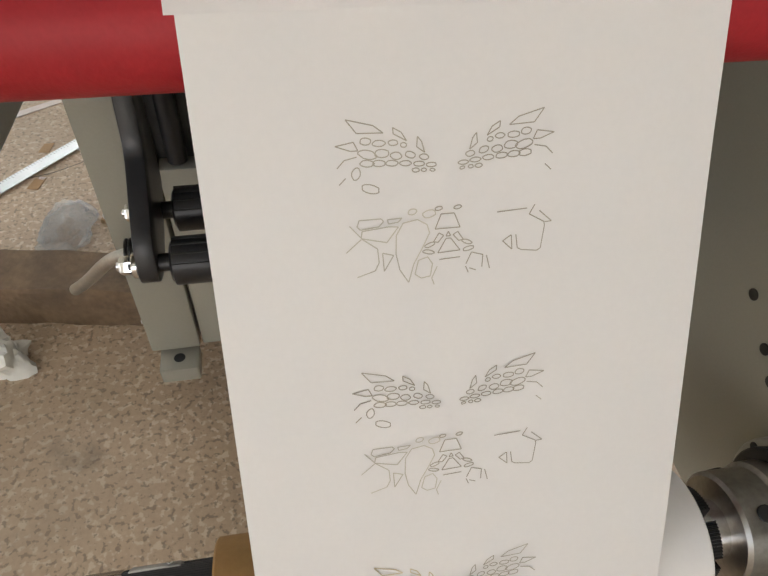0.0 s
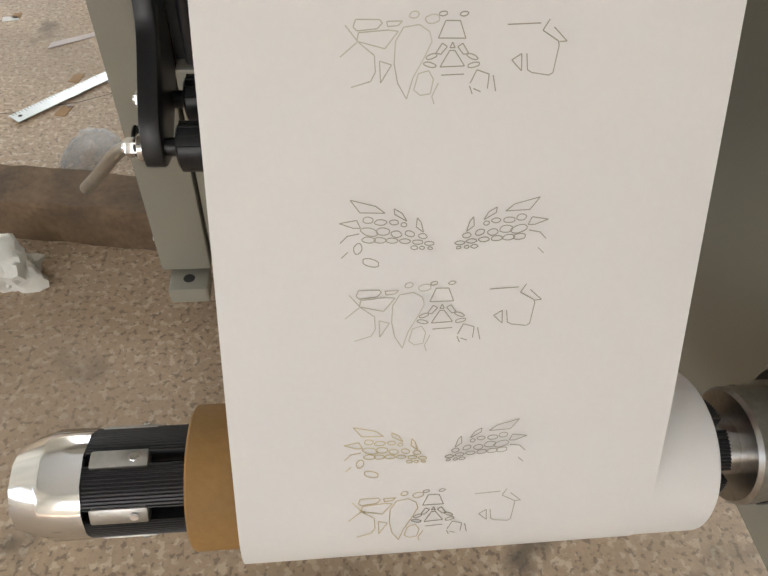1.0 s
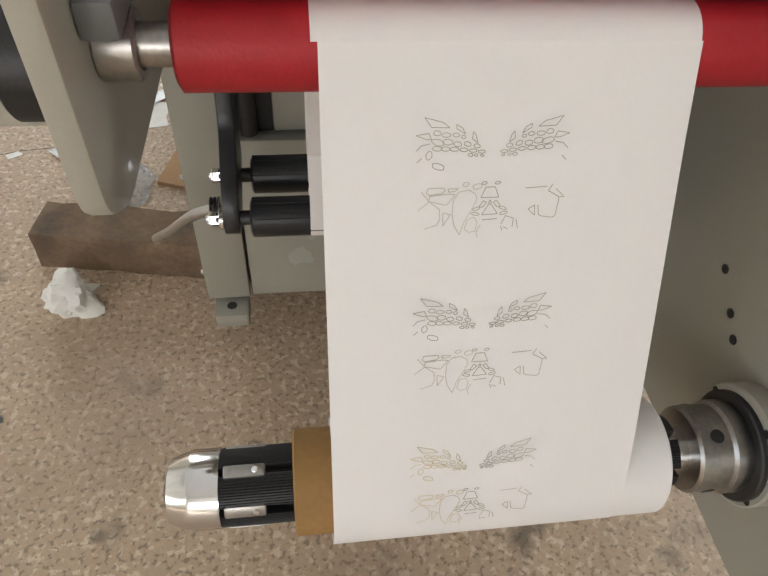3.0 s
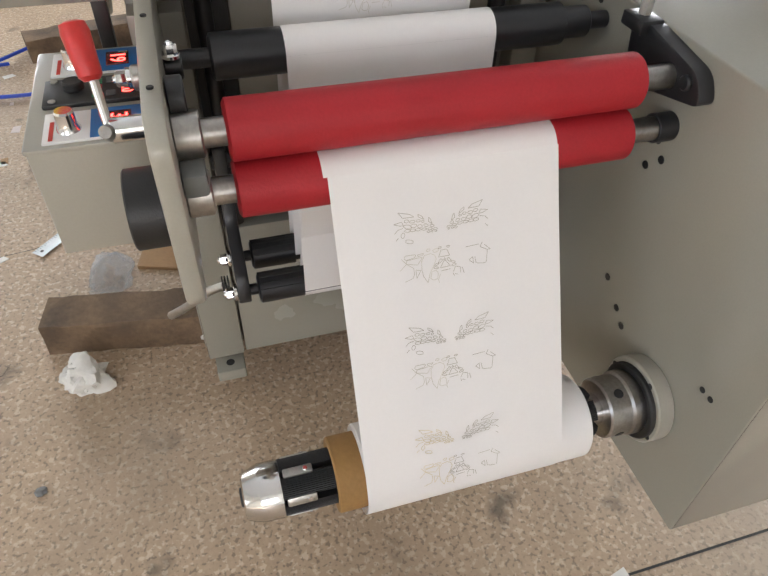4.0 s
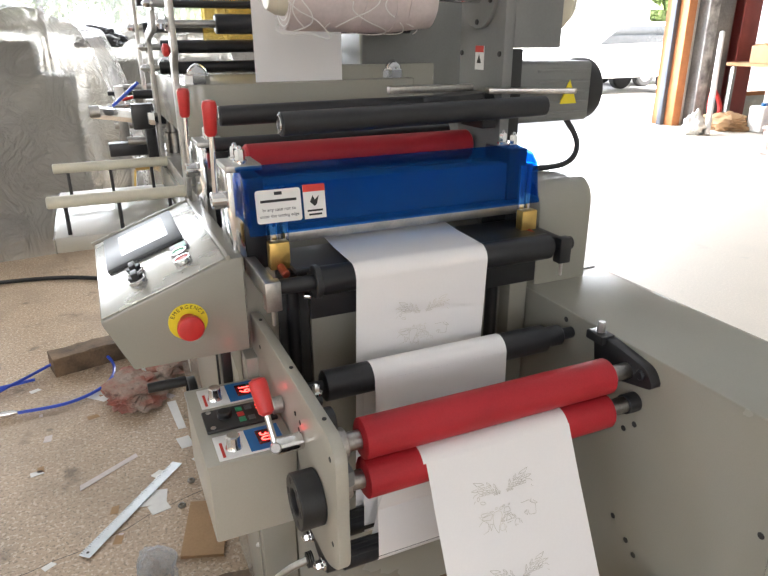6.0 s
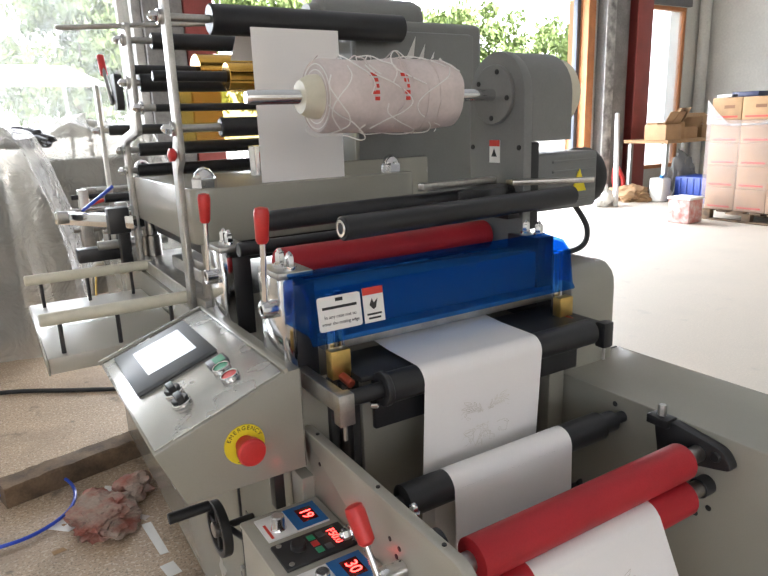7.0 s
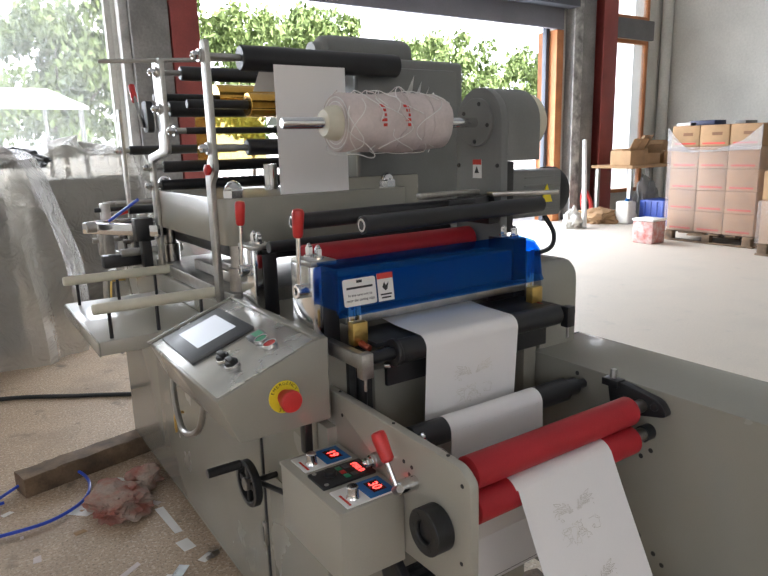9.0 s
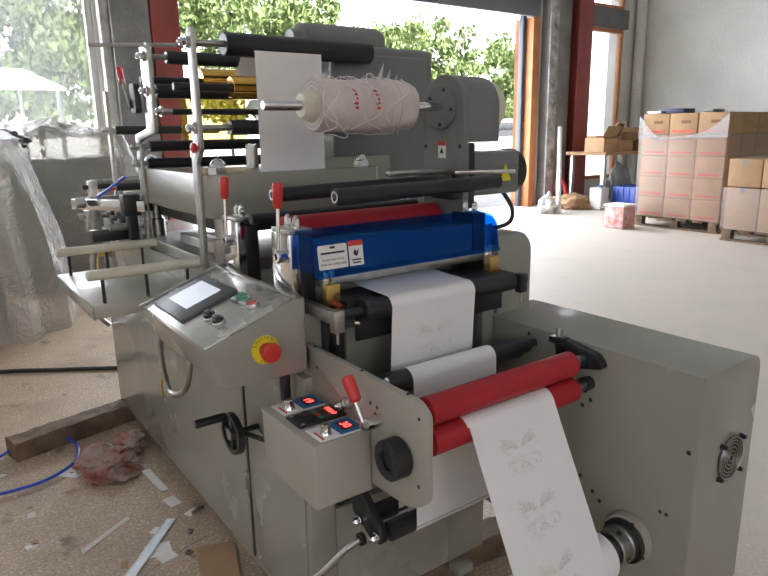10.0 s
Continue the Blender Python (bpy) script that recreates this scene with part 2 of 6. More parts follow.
def box(x0, x1, y0, y1, z0, z1, bevel=0.002, seg=2, bm=None):
    b = bmesh.new()
    bmesh.ops.create_cube(b, size=1)
    for v in b.verts:
        v.co = Vector(((x0 + x1) / 2 + v.co.x * (x1 - x0), (y0 + y1) / 2 + v.co.y * (y1 - y0), (z0 + z1) / 2 + v.co.z * (z1 - z0)))
    bevel = min(bevel, 0.45 * min(abs(x1 - x0), abs(y1 - y0), abs(z1 - z0)))
    if bevel:
        bmesh.ops.bevel(b, geom=b.edges[:], offset=bevel, segments=seg, affect="EDGES", profile=0.5)
    return merge(bm, b)


def merge(bm, b):
    if bm is None:
        return b
    me = bpy.data.meshes.new("tmp")
    b.to_mesh(me)
    b.free()
    bm.from_mesh(me)
    bpy.data.meshes.remove(me)
    return bm


def frame_of(a, b):
    d = (Vector(b) - Vector(a))
    return Matrix.Translation(a) @ d.to_track_quat("Z", "Y").to_matrix().to_4x4(), d.length


def lathe(a, b, profile, seg=32, bm=None):
    """A turned part from a towards b; profile: (share of the length, radius)."""
    m, length = frame_of(a, b)
    t = bmesh.new()
    rings = []
    for s, r in profile:
        rings.append([t.verts.new(m @ Vector((r * math.cos(2 * math.pi * k / seg), r * math.sin(2 * math.pi * k / seg), s * length))) for k in range(seg)])
    for p, q in zip(rings, rings[1:]):
        for k in range(seg):
            t.faces.new((p[k], p[(k + 1) % seg], q[(k + 1) % seg], q[k]))
    t.faces.new(rings[0][::-1])
    t.faces.new(rings[-1])
    bmesh.ops.recalc_face_normals(t, faces=t.faces[:])
    return merge(bm, t)


def cyl(a, b, r, seg=24, edge=0.0015, bm=None):
    length = (Vector(b) - Vector(a)).length
    e = min(edge, r * 0.4, length * 0.3)
    s = e / length
    return lathe(a, b, ((0, r - e), (s, r), (1 - s, r), (1, r - e)), seg, bm)


def pipe(a, b, r, inner, seg=40, bm=None):
    """A hollow ring or tube."""
    m, length = frame_of(a, b)
    t = bmesh.new()
    e = min(0.0015, length * 0.2, (r - inner) * 0.3)
    prof = ((e, r), (length - e, r), (length, r - e), (length, inner + e), (length - e, inner), (e, inner), (0, inner + e), (0, r - e))
    rings = [[t.verts.new(m @ Vector((q * math.cos(2 * math.pi * k / seg), q * math.sin(2 * math.pi * k / seg), z))) for k in range(seg)] for z, q in prof]
    for i in range(len(rings)):
        p, q = rings[i], rings[(i + 1) % len(rings)]
        for k in range(seg):
            t.faces.new((p[k], p[(k + 1) % seg], q[(k + 1) % seg], q[k]))
    bmesh.ops.recalc_face_normals(t, faces=t.faces[:])
    return merge(bm, t)


def slab(points, axis, lo, hi, bevel=0.0015, bm=None):
    """A plate: a flat outline, pushed along an axis from lo to hi. Outline in the two other axes, in x, y, z order."""
    t = bmesh.new()

    def at(p, q):
        return {"x": (q, p[0], p[1]), "y": (p[0], q, p[1]), "z": (p[0], p[1], q)}[axis]
    n = len(points)
    A = [t.verts.new(at(p, lo)) for p in points]
    B = [t.verts.new(at(p, hi)) for p in points]
    t.faces.new(A)
    t.faces.new(B)
    for k in range(n):
        t.faces.new((A[k], A[(k + 1) % n], B[(k + 1) % n], B[k]))
    bmesh.ops.recalc_face_normals(t, faces=t.faces[:])
    if bevel:
        rim = [e for e in t.edges if abs((e.verts[0].co - e.verts[1].co)["xyz".index(axis)]) < 1e-6]
        bmesh.ops.bevel(t, geom=rim, offset=bevel, segments=2, affect="EDGES", profile=0.5)
    return merge(bm, t)


def rounded(points, r, seg=5):
    """An outline with its corners rounded."""
    out = []
    n = len(points)
    for k in range(n):
        p, a, b = Vector(points[k]), Vector(points[k - 1]), Vector(points[(k + 1) % n])
        rr = r[k] if isinstance(r, (list, tuple)) else r
        rr = min(rr, (a - p).length * 0.45, (b - p).length * 0.45)
        if rr <= 0:
            out.append(tuple(p))
            continue
        u, v = p + (a - p).normalized() * rr, p + (b - p).normalized() * rr
        for i in range(seg + 1):
            f = i / seg
            out.append(tuple((1 - f) ** 2 * u + 2 * f * (1 - f) * p + f * f * v))
    return out


def wire(points, r, seg=8, bm=None, closed=False):
    """A bent rod, hose or cable through points."""
    pts = [Vector(p) for p in points]
    fine = []
    n = len(pts)
    for i in range(n - 1):
        p0, p1, p2, p3 = pts[max(i - 1, 0)], pts[i], pts[i + 1], pts[min(i + 2, n - 1)]
        for k in range(8):
            s = k / 8
            fine.append(0.5 * ((2 * p1) + (p2 - p0) * s + (2 * p0 - 5 * p1 + 4 * p2 - p3) * s * s + (3 * p1 - p0 - 3 * p2 + p3) * s ** 3))
    fine.append(pts[-1])
    t = bmesh.new()
    rings = []
    up = Vector((0.3, 0.2, 0.93))
    for i, p in enumerate(fine):
        d = (fine[min(i + 1, len(fine) - 1)] - fine[max(i - 1, 0)]).normalized()
        s = d.cross(up)
        if s.length < 0.05:
            s = d.cross(Vector((1, 0, 0)))
        s.normalize()
        u = s.cross(d)
        up = u
        rings.append([t.verts.new(p + r * (math.cos(2 * math.pi * k / seg) * s + math.sin(2 * math.pi * k / seg) * u)) for k in range(seg)])
    for p, q in zip(rings, rings[1:]):
        for k in range(seg):
            t.faces.new((p[k], p[(k + 1) % seg], q[(k + 1) % seg], q[k]))
    t.faces.new(rings[0][::-1])
    t.faces.new(rings[-1])
    bmesh.ops.recalc_face_normals(t, faces=t.faces[:])
    return merge(bm, t)


def hexnut(a, b, r, bm=None):
    return lathe(a, b, ((0, r), (0.82, r), (1, r * 0.86)), 6, bm)


def lettering(text, size, m, bm=None):
    """Words in the built-in font, as a thin mesh in the plane of the pose m."""
    cu = bpy.data.curves.new("t", "FONT")
    cu.body, cu.size, cu.align_x, cu.align_y, cu.extrude = text, size, "CENTER", "CENTER", 0.0002
    ob = bpy.data.objects.new("t", cu)
    scene.collection.objects.link(ob)
    bpy.context.view_layer.update()
    me = bpy.data.meshes.new_from_object(ob.evaluated_get(bpy.context.evaluated_depsgraph_get()))
    t = bmesh.new()
    t.from_mesh(me)
    bmesh.ops.transform(t, matrix=m, verts=t.verts)
    bpy.data.objects.remove(ob)
    bpy.data.curves.remove(cu)
    bpy.data.meshes.remove(me)
    return merge(bm, t)


def put(bm, m):
    bmesh.ops.transform(bm, matrix=m, verts=bm.verts)
    return bm


# ---- the hall ----
def wall_with_openings(name, axis, at, thick, lo, hi, height, holes, material, label):
    """A wall along x (axis 'y') or along y (axis 'x') with real openings (from, to, sill, head)."""
    bm = None
    cuts = sorted({lo, hi, *[h[0] for h in holes], *[h[1] for h in holes]})
    for a, b in zip(cuts, cuts[1:]):
        spans, z = [], 0.0
        for h in sorted((h for h in holes if h[0] <= a and h[1] >= b), key=lambda h: h[2]):
            if h[2] > z:
                spans.append((z, h[2]))
            z = h[3]
        if z < height:
            spans.append((z, height))
        for s, e in spans:
            if axis == "y":
                bm = box(a, b, at, at + thick, s, e, 0, bm=bm)
            else:
                bm = box(at, at + thick, a, b, s, e, 0, bm=bm)
    return single(name, bm, material, label, "wall", kind="structure", smooth=False)


X0, X1, Y0, Y1, TOP = -6.0, 10.1, -6.6, 6.5, 5.7
single("ground", box(-60, 70, -60, 90, -0.2, -0.012, 0), mat("yard_concrete", (0.42, 0.41, 0.38), 0.8, vary=0.2, scale=0.5, fine=8), "pale sunlit concrete yard outside the hall", "ground", kind="structure", smooth=False)
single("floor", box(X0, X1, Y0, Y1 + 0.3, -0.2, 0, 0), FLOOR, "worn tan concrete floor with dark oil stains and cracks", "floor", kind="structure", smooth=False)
single("ceiling", box(X0, X1, Y0, Y1 + 0.3, TOP, TOP + 0.2, 0), mat("ceiling_sheet", (0.45, 0.46, 0.47), 0.8), "grey sheet ceiling of the workshop hall", "ceiling", kind="structure", smooth=False)
wall_with_openings("wall_north", "y", Y1, 0.3, X0, X1, TOP, [(1.7, 7.4, 0, 4.0), (-3.4, 0.86, 0.25, 2.95), (8.5, 9.65, 0.35, 2.89), (8.5, 9.65, 3.21, 4.15)], PLASTER, "plastered end wall with a wide doorway and windows")
wall_with_openings("wall_east", "x", X1, 0.3, Y0, Y1 + 0.3, TOP, [], PLASTER, "bare white plaster wall with repair patches")
# the west opening is out of view, added to let fill light in
wall_with_openings("wall_west", "x", X0 - 0.3, 0.3, Y0, Y1 + 0.3, TOP, [(-5, -1.5, 1.2, 3.0)], PLASTER, "plain plastered side wall, unseen, with an added opening for fill light")
wall_with_openings("wall_south", "y", Y0 - 0.3, 0.3, X0, X1, TOP, [(-4.2, -0.8, 1.2, 3.4)], PLASTER, "plain plastered wall with a wide opening")

# columns and door frame
single("column_left", box(0.99, 1.37, 6.3, 6.496, 0, TOP, 0.01), CONCRETE, "grey concrete column beside the doorway", "column", kind="structure")
single("plaster_edge", box(0.9, 0.985, 6.36, 6.496, 0, 3.4, 0.006), mat("pale_edge_plaster", (0.62, 0.61, 0.58), 0.9, vary=0.2, scale=6, other=(0.4, 0.38, 0.36), mix=0.5), "pale plaster strip beside the window", "trim", kind="structure")
single("steel_column_left", box(1.38, 1.67, 6.28, 6.496, 0, TOP, 0.006), REDSTEEL, "red oxide painted steel column", "column", kind="structure")
single("column_right", box(7.52, 8.02, 6.32, 6.496, 0, TOP, 0.012), CONCRETE, "grey concrete column with flaking white plaster", "column", kind="structure")
single("plaster_strip", box(7.5, 7.69, 6.29, 6.318, 0, 4.2, 0.004), mat("flaking_plaster", (0.62, 0.61, 0.58), 0.9, vary=0.3, scale=7, bump=0.5, fine=25, other=(0.2, 0.19, 0.19), mix=0.5), "flaking white plaster on the column edge", "trim", kind="structure")
red = thing("steel_column_right", (8.24, 6.4, 0), "red oxide painted steel column", "column", kind="structure")
part("flange", box(8.06, 8.4, 6.2, 6.225, 0, TOP, 0.004), REDSTEEL, red)
part("web", box(8.215, 8.245, 6.225, 6.47, 0, TOP, 0), REDSTEEL, red)
part("flange", box(8.06, 8.4, 6.47, 6.496, 0, TOP, 0.004), REDSTEEL, red)
single("steel_beam", box(8.1, 10.05, 6.0, 6.18, 4.12, 4.4, 0.005), REDSTEEL, "red oxide steel beam above the window", "beam", kind="structure")
single("window_lintel", box(8.42, 9.7, 6.44, 6.496, 2.895, 3.205, 0.006), mat("grey_lintel", (0.2, 0.2, 0.2), 0.8, vary=0.2, scale=3), "grey concrete lintel between the windows", "lintel", kind="structure")
door = thing("door_1", (4.5, 6.5, 0), "wide doorway with orange frame and half-raised roller shutter", "door", kind="structure")
part("frame", box(7.25, 7.4, 6.42, 6.8, 0, 2.9, 0.006), ORANGE, door, "orange timber jamb")
part("frame", box(1.672, 1.7, 6.44, 6.7, 0, 2.95, 0.004), ORANGE, door)
part("guide_rail", box(7.17, 7.24, 6.56, 6.64, 0, 2.95, 0.004), OVERDOOR, door, "dark steel shutter guide rail")
bm = None
for k in range(16):
    bm = box(1.7, 7.39, 6.54 - 0.012 * (k % 2), 6.575, 2.93 + 0.076 * k, 2.93 + 0.076 * (k + 1), 0.004, bm=bm)
part("shutter", bm, SHUTTER, door, "dark steel roller shutter, rolled up")
part("shutter_skirt", box(1.69, 7.4, 6.42, 6.48, 2.91, 3.28, 0.006), SKIRT, door, "grey-violet lower edge of the shutter")
part("shutter_box", box(1.69, 7.5, 6.2, 6.41, 3.2, 4.75, 0.01), OVERDOOR, door, "dark shutter housing")
part("box_rib", box(6.3, 6.45, 6.17, 6.2, 3.22, 4.7, 0.004), OVERDOOR, door)
part("box_rib", box(4.3, 4.45, 6.17, 6.2, 3.22, 4.7, 0.004), OVERDOOR, door)


def window(name, x0, x1, z0, z1, bars, sash, glass, label):
    w = thing(name, ((x0 + x1) / 2, Y1, z0), label, "window", kind="structure")
    part("frame", box(x0, x1, 6.51, 6.59, z0, z0 + 0.06, 0.004), sash, w)
    part("frame", box(x0, x1, 6.51, 6.59, z1 - 0.06, z1, 0.004), sash, w)
    xs = [x0 + (x1 - x0 - 0.06) * k / bars for k in range(bars + 1)]
    for x in xs:
        part("bar", box(x, x + 0.06, 6.51, 6.59, z0 + 0.06, z1 - 0.06, 0.004), sash, w)
    for a, b in zip(xs, xs[1:]):
        p = part("pane", box(a + 0.06, b, 6.54, 6.55, z0 + 0.06, z1 - 0.06, 0), glass, w, smooth=False)
        p.visible_shadow = False
    return w


SASH = mat("white_sash", (0.6, 0.58, 0.53), 0.6)
HAZE = clear("dusty_film_glass", (0.8, 0.81, 0.82), 0.5, 0.22)
window("window_1", -3.4, 0.86, 0.25, 2.95, 2, SASH, HAZE, "dusty film-covered window with pale frame")
window("window_2", 8.5, 9.65, 0.35, 2.89, 1, ORANGE, clear("window_haze", (0.85, 0.87, 0.88), 0.3, 0.25), "tall bright window with orange timber frame")
window("window_3", 8.5, 9.65, 3.21, 4.15, 1, ORANGE, clear("upper_window_haze", (0.85, 0.87, 0.88), 0.3, 0.25), "upper window light above a grey lintel")
single("wall_conduit", cyl((9.99, 6.39, 0), (9.99, 6.39, TOP), 0.09), PLASTER, "white pipe in the corner of the hall", "pipe", kind="structure")

# ---- outside ----
single("backdrop", box(-90, 130, 55, 55.2, -1, 60, 0), glow("bright_sky_haze", (1.0, 1.0, 0.97), 1.0), "bright hazy sky beyond the trees", "sky", kind="structure", smooth=False)
def tree(name, x, y, h, spread, seed):
    rnd = random.Random(seed)
    t = thing(name, (x, y, -0.012), "leafy green tree beyond the yard", "tree", "trees behind the yard")
    bm = lathe((x, y, -0.012), (x + 0.2, y, h * 0.7), ((0, 0.16), (0.3, 0.12), (1, 0.04)), 10)
    for k in range(7):
        a, z = rnd.uniform(0, 6.28), h * rnd.uniform(0.3, 0.6)
        bm = lathe((x, y, z), (x + math.cos(a) * spread * 0.7, y + math.sin(a) * spread * 0.7, z + h * 0.25), ((0, 0.06), (1, 0.015)), 7, bm)
    part("trunk", bm, BARK, t)
    verts, faces = [], []
    clumps = [(x + rnd.gauss(0, spread * 0.45), y + rnd.gauss(0, spread * 0.45), h * rnd.uniform(0.3, 0.98), rnd.uniform(0.35, 0.8)) for k in range(60)]
    for cx, cy, cz, cr in clumps:
        for k in range(110):
            d = Vector((rnd.gauss(0, 1), rnd.gauss(0, 1), rnd.gauss(0, 0.8))).normalized() * cr * rnd.uniform(0.4, 1.1)
            p = Vector((cx, cy, cz)) + d
            q = Euler((rnd.uniform(0, 6), rnd.uniform(0, 6), rnd.uniform(0, 6))).to_matrix()
            s = rnd.uniform(0.1, 0.2)
            i = len(verts)
            verts += [p + q @ Vector(c) * s for c in ((-1, 0, 0), (0, -0.5, 0.1), (1, 0, 0), (0, 0.5, 0.1))]
            faces.append((i, i + 1, i + 2, i + 3))
    me = bpy.data.meshes.new("crown")
    me.from_pydata([v - t.location for v in verts], [], faces)
    me.materials.append(LEAF)
    c = new("crown", me)
    c.parent = t
    return t


for k, (tx, ty, th) in enumerate(((-6, 24, 6.5), (-1.5, 27, 7.2), (3, 25, 6.2), (6.5, 27.5, 7.6), (10, 25, 6.4), (14, 27, 7.4), (18, 25, 6.0), (22, 27, 6.6), (27, 26, 6.2))):
    tree("tree", tx, ty, th, 2.4, 40 + k)
shed = thing("shed", (16, 22, -0.012), "low pale shed beyond the yard", "building")
part("wall", box(10.5, 21, 21, 23.5, -0.012, 2.2, 0.02), PLASTER, shed)
part("roof", slab(((20.6, 2.2), (23.9, 2.2), (22.3, 3.0)), "x", 10.2, 21.3, 0.01), GREYP, shed)
fence = thing("yard_fence", (3, 19, -0.012), "white picket fence along the yard", "fence")
for k in range(90):
    part("picket", box(-8 + k * 0.2, -7.93 + k * 0.2, 18.98, 19.02, -0.012, 1.25, 0.004), WHITE, fence)
part("rail", box(-8, 10, 19.02, 19.06, 0.95, 1.02, 0.004), WHITE, fence)
part("rail", box(-8, 10, 19.02, 19.06, 0.25, 0.32, 0.004), WHITE, fence)
awning = thing("awning", (-2, 11, -0.012), "white sheet canopy outside the window", "canopy")
part("sheet", slab(((10.0, 1.9), (14.0, 2.5), (14.0, 2.54), (10.0, 1.94)), "x", -6, 1.2, 0.0), WHITE, awning)
for ax in (-5.9, -2.4, 1.1):
    part("post", cyl((ax, 10.1, -0.012), (ax, 10.1, 1.92), 0.035), ZINC, awning)
    part("post", cyl((ax, 13.9, -0.012), (ax, 13.9, 2.48), 0.035), ZINC, awning)


def car(name, x, y, paint, label):
    c = thing(name, (x, y, -0.012), label, "car", "cars in the yard")
    side = rounded(((-2.2, 0.35), (-2.2, 0.85), (-1.9, 0.95), (-1.0, 1.02), (-0.35, 1.48), (1.2, 1.5), (1.9, 1.1), (2.2, 1.0), (2.2, 0.35)), 0.14)
    part("body", slab([(x + a, b) for a, b in side], "y", y - 0.85, y + 0.85, 0.07), paint, c)
    part("window", slab([(x + a, b) for a, b in rounded(((-0.85, 1.04), (-0.3, 1.4), (1.12, 1.42), (1.7, 1.1)), 0.05)], "y", y - 0.862, y - 0.845, 0.004), GLASS, c)
    for wx in (-1.35, 1.35):
        for s in (-1, 1):
            w = part("wheel", cyl((x + wx, y + s * 0.86, 0.31), (x + wx, y + s * 0.66, 0.31), 0.32, 28, 0.03), RUBBERBLACK, c)
            part("rim", cyl((x + wx, y + s * 0.868, 0.31), (x + wx, y + s * 0.84, 0.31), 0.2, 20, 0.01), ZINC, w)
    return c


RUBBERBLACK = mat("tyre", (0.02, 0.02, 0.02), 0.8)
car("car", 10.4, 11.6, CARPAINT, "silver hatchback parked in the yard")
car("car", 14.2, 13.5, mat("dark_car_paint", (0.05, 0.055, 0.06), 0.25, 0.3, coat=0.8), "dark car parked further off in the yard")
car("car", -3.5, 15.5, mat("white_car_paint", (0.7, 0.7, 0.7), 0.25, coat=0.8), "white car parked beyond the window")


# ---- the label press ----
press = thing("label_press", (0.05, 0.9, 0.05), "grey-beige painted label die-cutting and foil-stamping press on timber skids", "machine")
L, R = -0.225, 0.325      # body's left face, inner face of the drive cabinet


def screw(p, d, r=0.005, mat_=None):
    a = Vector(p)
    return part("screw", lathe(a, a + Vector(d) * r * 0.9, ((0, r), (0.5, r), (1, r * 0.55)), 10), mat_ or ZINC, press)


def bolt(p, d, r, length):
    a, d = Vector(p), Vector(d)
    bm = cyl(a, a + d * length * 0.25, r * 1.35, 16, 0.0006)
    bm = hexnut(a + d * length * 0.25, a + d * length * 0.8, r, bm)
    bm = lathe(a + d * length * 0.8, a + d * length, ((0, r * 0.62), (0.6, r * 0.5), (1, r * 0.15)), 12, bm)
    return part("bolt", bm, CHROME, press)


# main body
DRAWN = True
body = part("body", box(L, R, 0.36, 2.05, 0.078, 0.85, 0.004), PAINT, press)
part("front_leg", box(L, -0.16, 0.312, 0.359, 0.085, 0.72, 0.003), PAINT, press)
part("front_apron", box(-0.157, 0.32, 0.318, 0.359, 0.085, 0.37, 0.003), PAINT, press)
# dark sheet that stands in for the shade inside the front recess
part("front_recess_shade", box(-0.157, -0.105, 0.345, 0.3595, 0.371, 0.845, 0), DARK, press)
part("front_panel", box(-0.104, 0.3, 0.335, 0.3592, 0.374, 0.80, 0.003), PAINT, press)
part("front_post", cyl((-0.135, 0.325, 0.372), (-0.135, 0.325, 0.84), 0.011, 14), BLACK, press)
part("front_post", cyl((0.262, 0.325, 0.372), (0.262, 0.325, 0.84), 0.013, 14), BLACK, press)
part("front_bracket", box(0.282, 0.322, 0.29, 0.334, 0.55, 0.84, 0.003), PAINT, press)
foot = part("foot", slab(rounded(((-0.215, 0.274), (-0.163, 0.274), (-0.163, 0.318), (-0.215, 0.318)), 0.004), "z", 0.052, 0.078, 0.002), PAINT, press)
part("foot_hole", cyl((-0.189, 0.295, 0.0765), (-0.189, 0.295, 0.0787), 0.008, 18, 0.0003), BLACKP, foot)
part("foot", slab(rounded(((0.2, 0.274), (0.25, 0.274), (0.25, 0.318), (0.2, 0.318)), 0.004), "z", 0.052, 0.078, 0.002), PAINT, press)
part("foot", box(L - 0.03, L, 2.0, 2.05, 0.052, 0.078, 0.003), PAINT, press)
for z in (0.138, 0.29):
    screw((-0.172, 0.3115, z), (0, -1, 0), 0.006)
# side access panels on the left face
panel = part("access_panel", box(L - 0.003, L, 0.33, 0.62, 0.1, 0.5, 0.001), PAINT, press)
for y, z in ((0.34, 0.49), (0.61, 0.49), (0.34, 0.3), (0.61, 0.12), (0.34, 0.12)):
    part("screw", lathe((L - 0.003, y, z), (L - 0.008, y, z), ((0, 0.005), (1, 0.003)), 10), ZINC, panel)
doorp = part("body_door", box(L - 0.004, L, 0.66, 1.55, 0.1, 0.74, 0.002), PAINT, press)
part("door_gap", box(L - 0.0045, L, 0.648, 0.653, 0.1, 0.74, 0), DARK, press)
hd = part("hasp", box(L - 0.012, L - 0.004, 0.645, 0.66, 0.29, 0.35, 0.002), ZINC, press)
part("hasp_slot", box(L - 0.0125, L - 0.011, 0.650, 0.655, 0.30, 0.34, 0), DARK, hd)
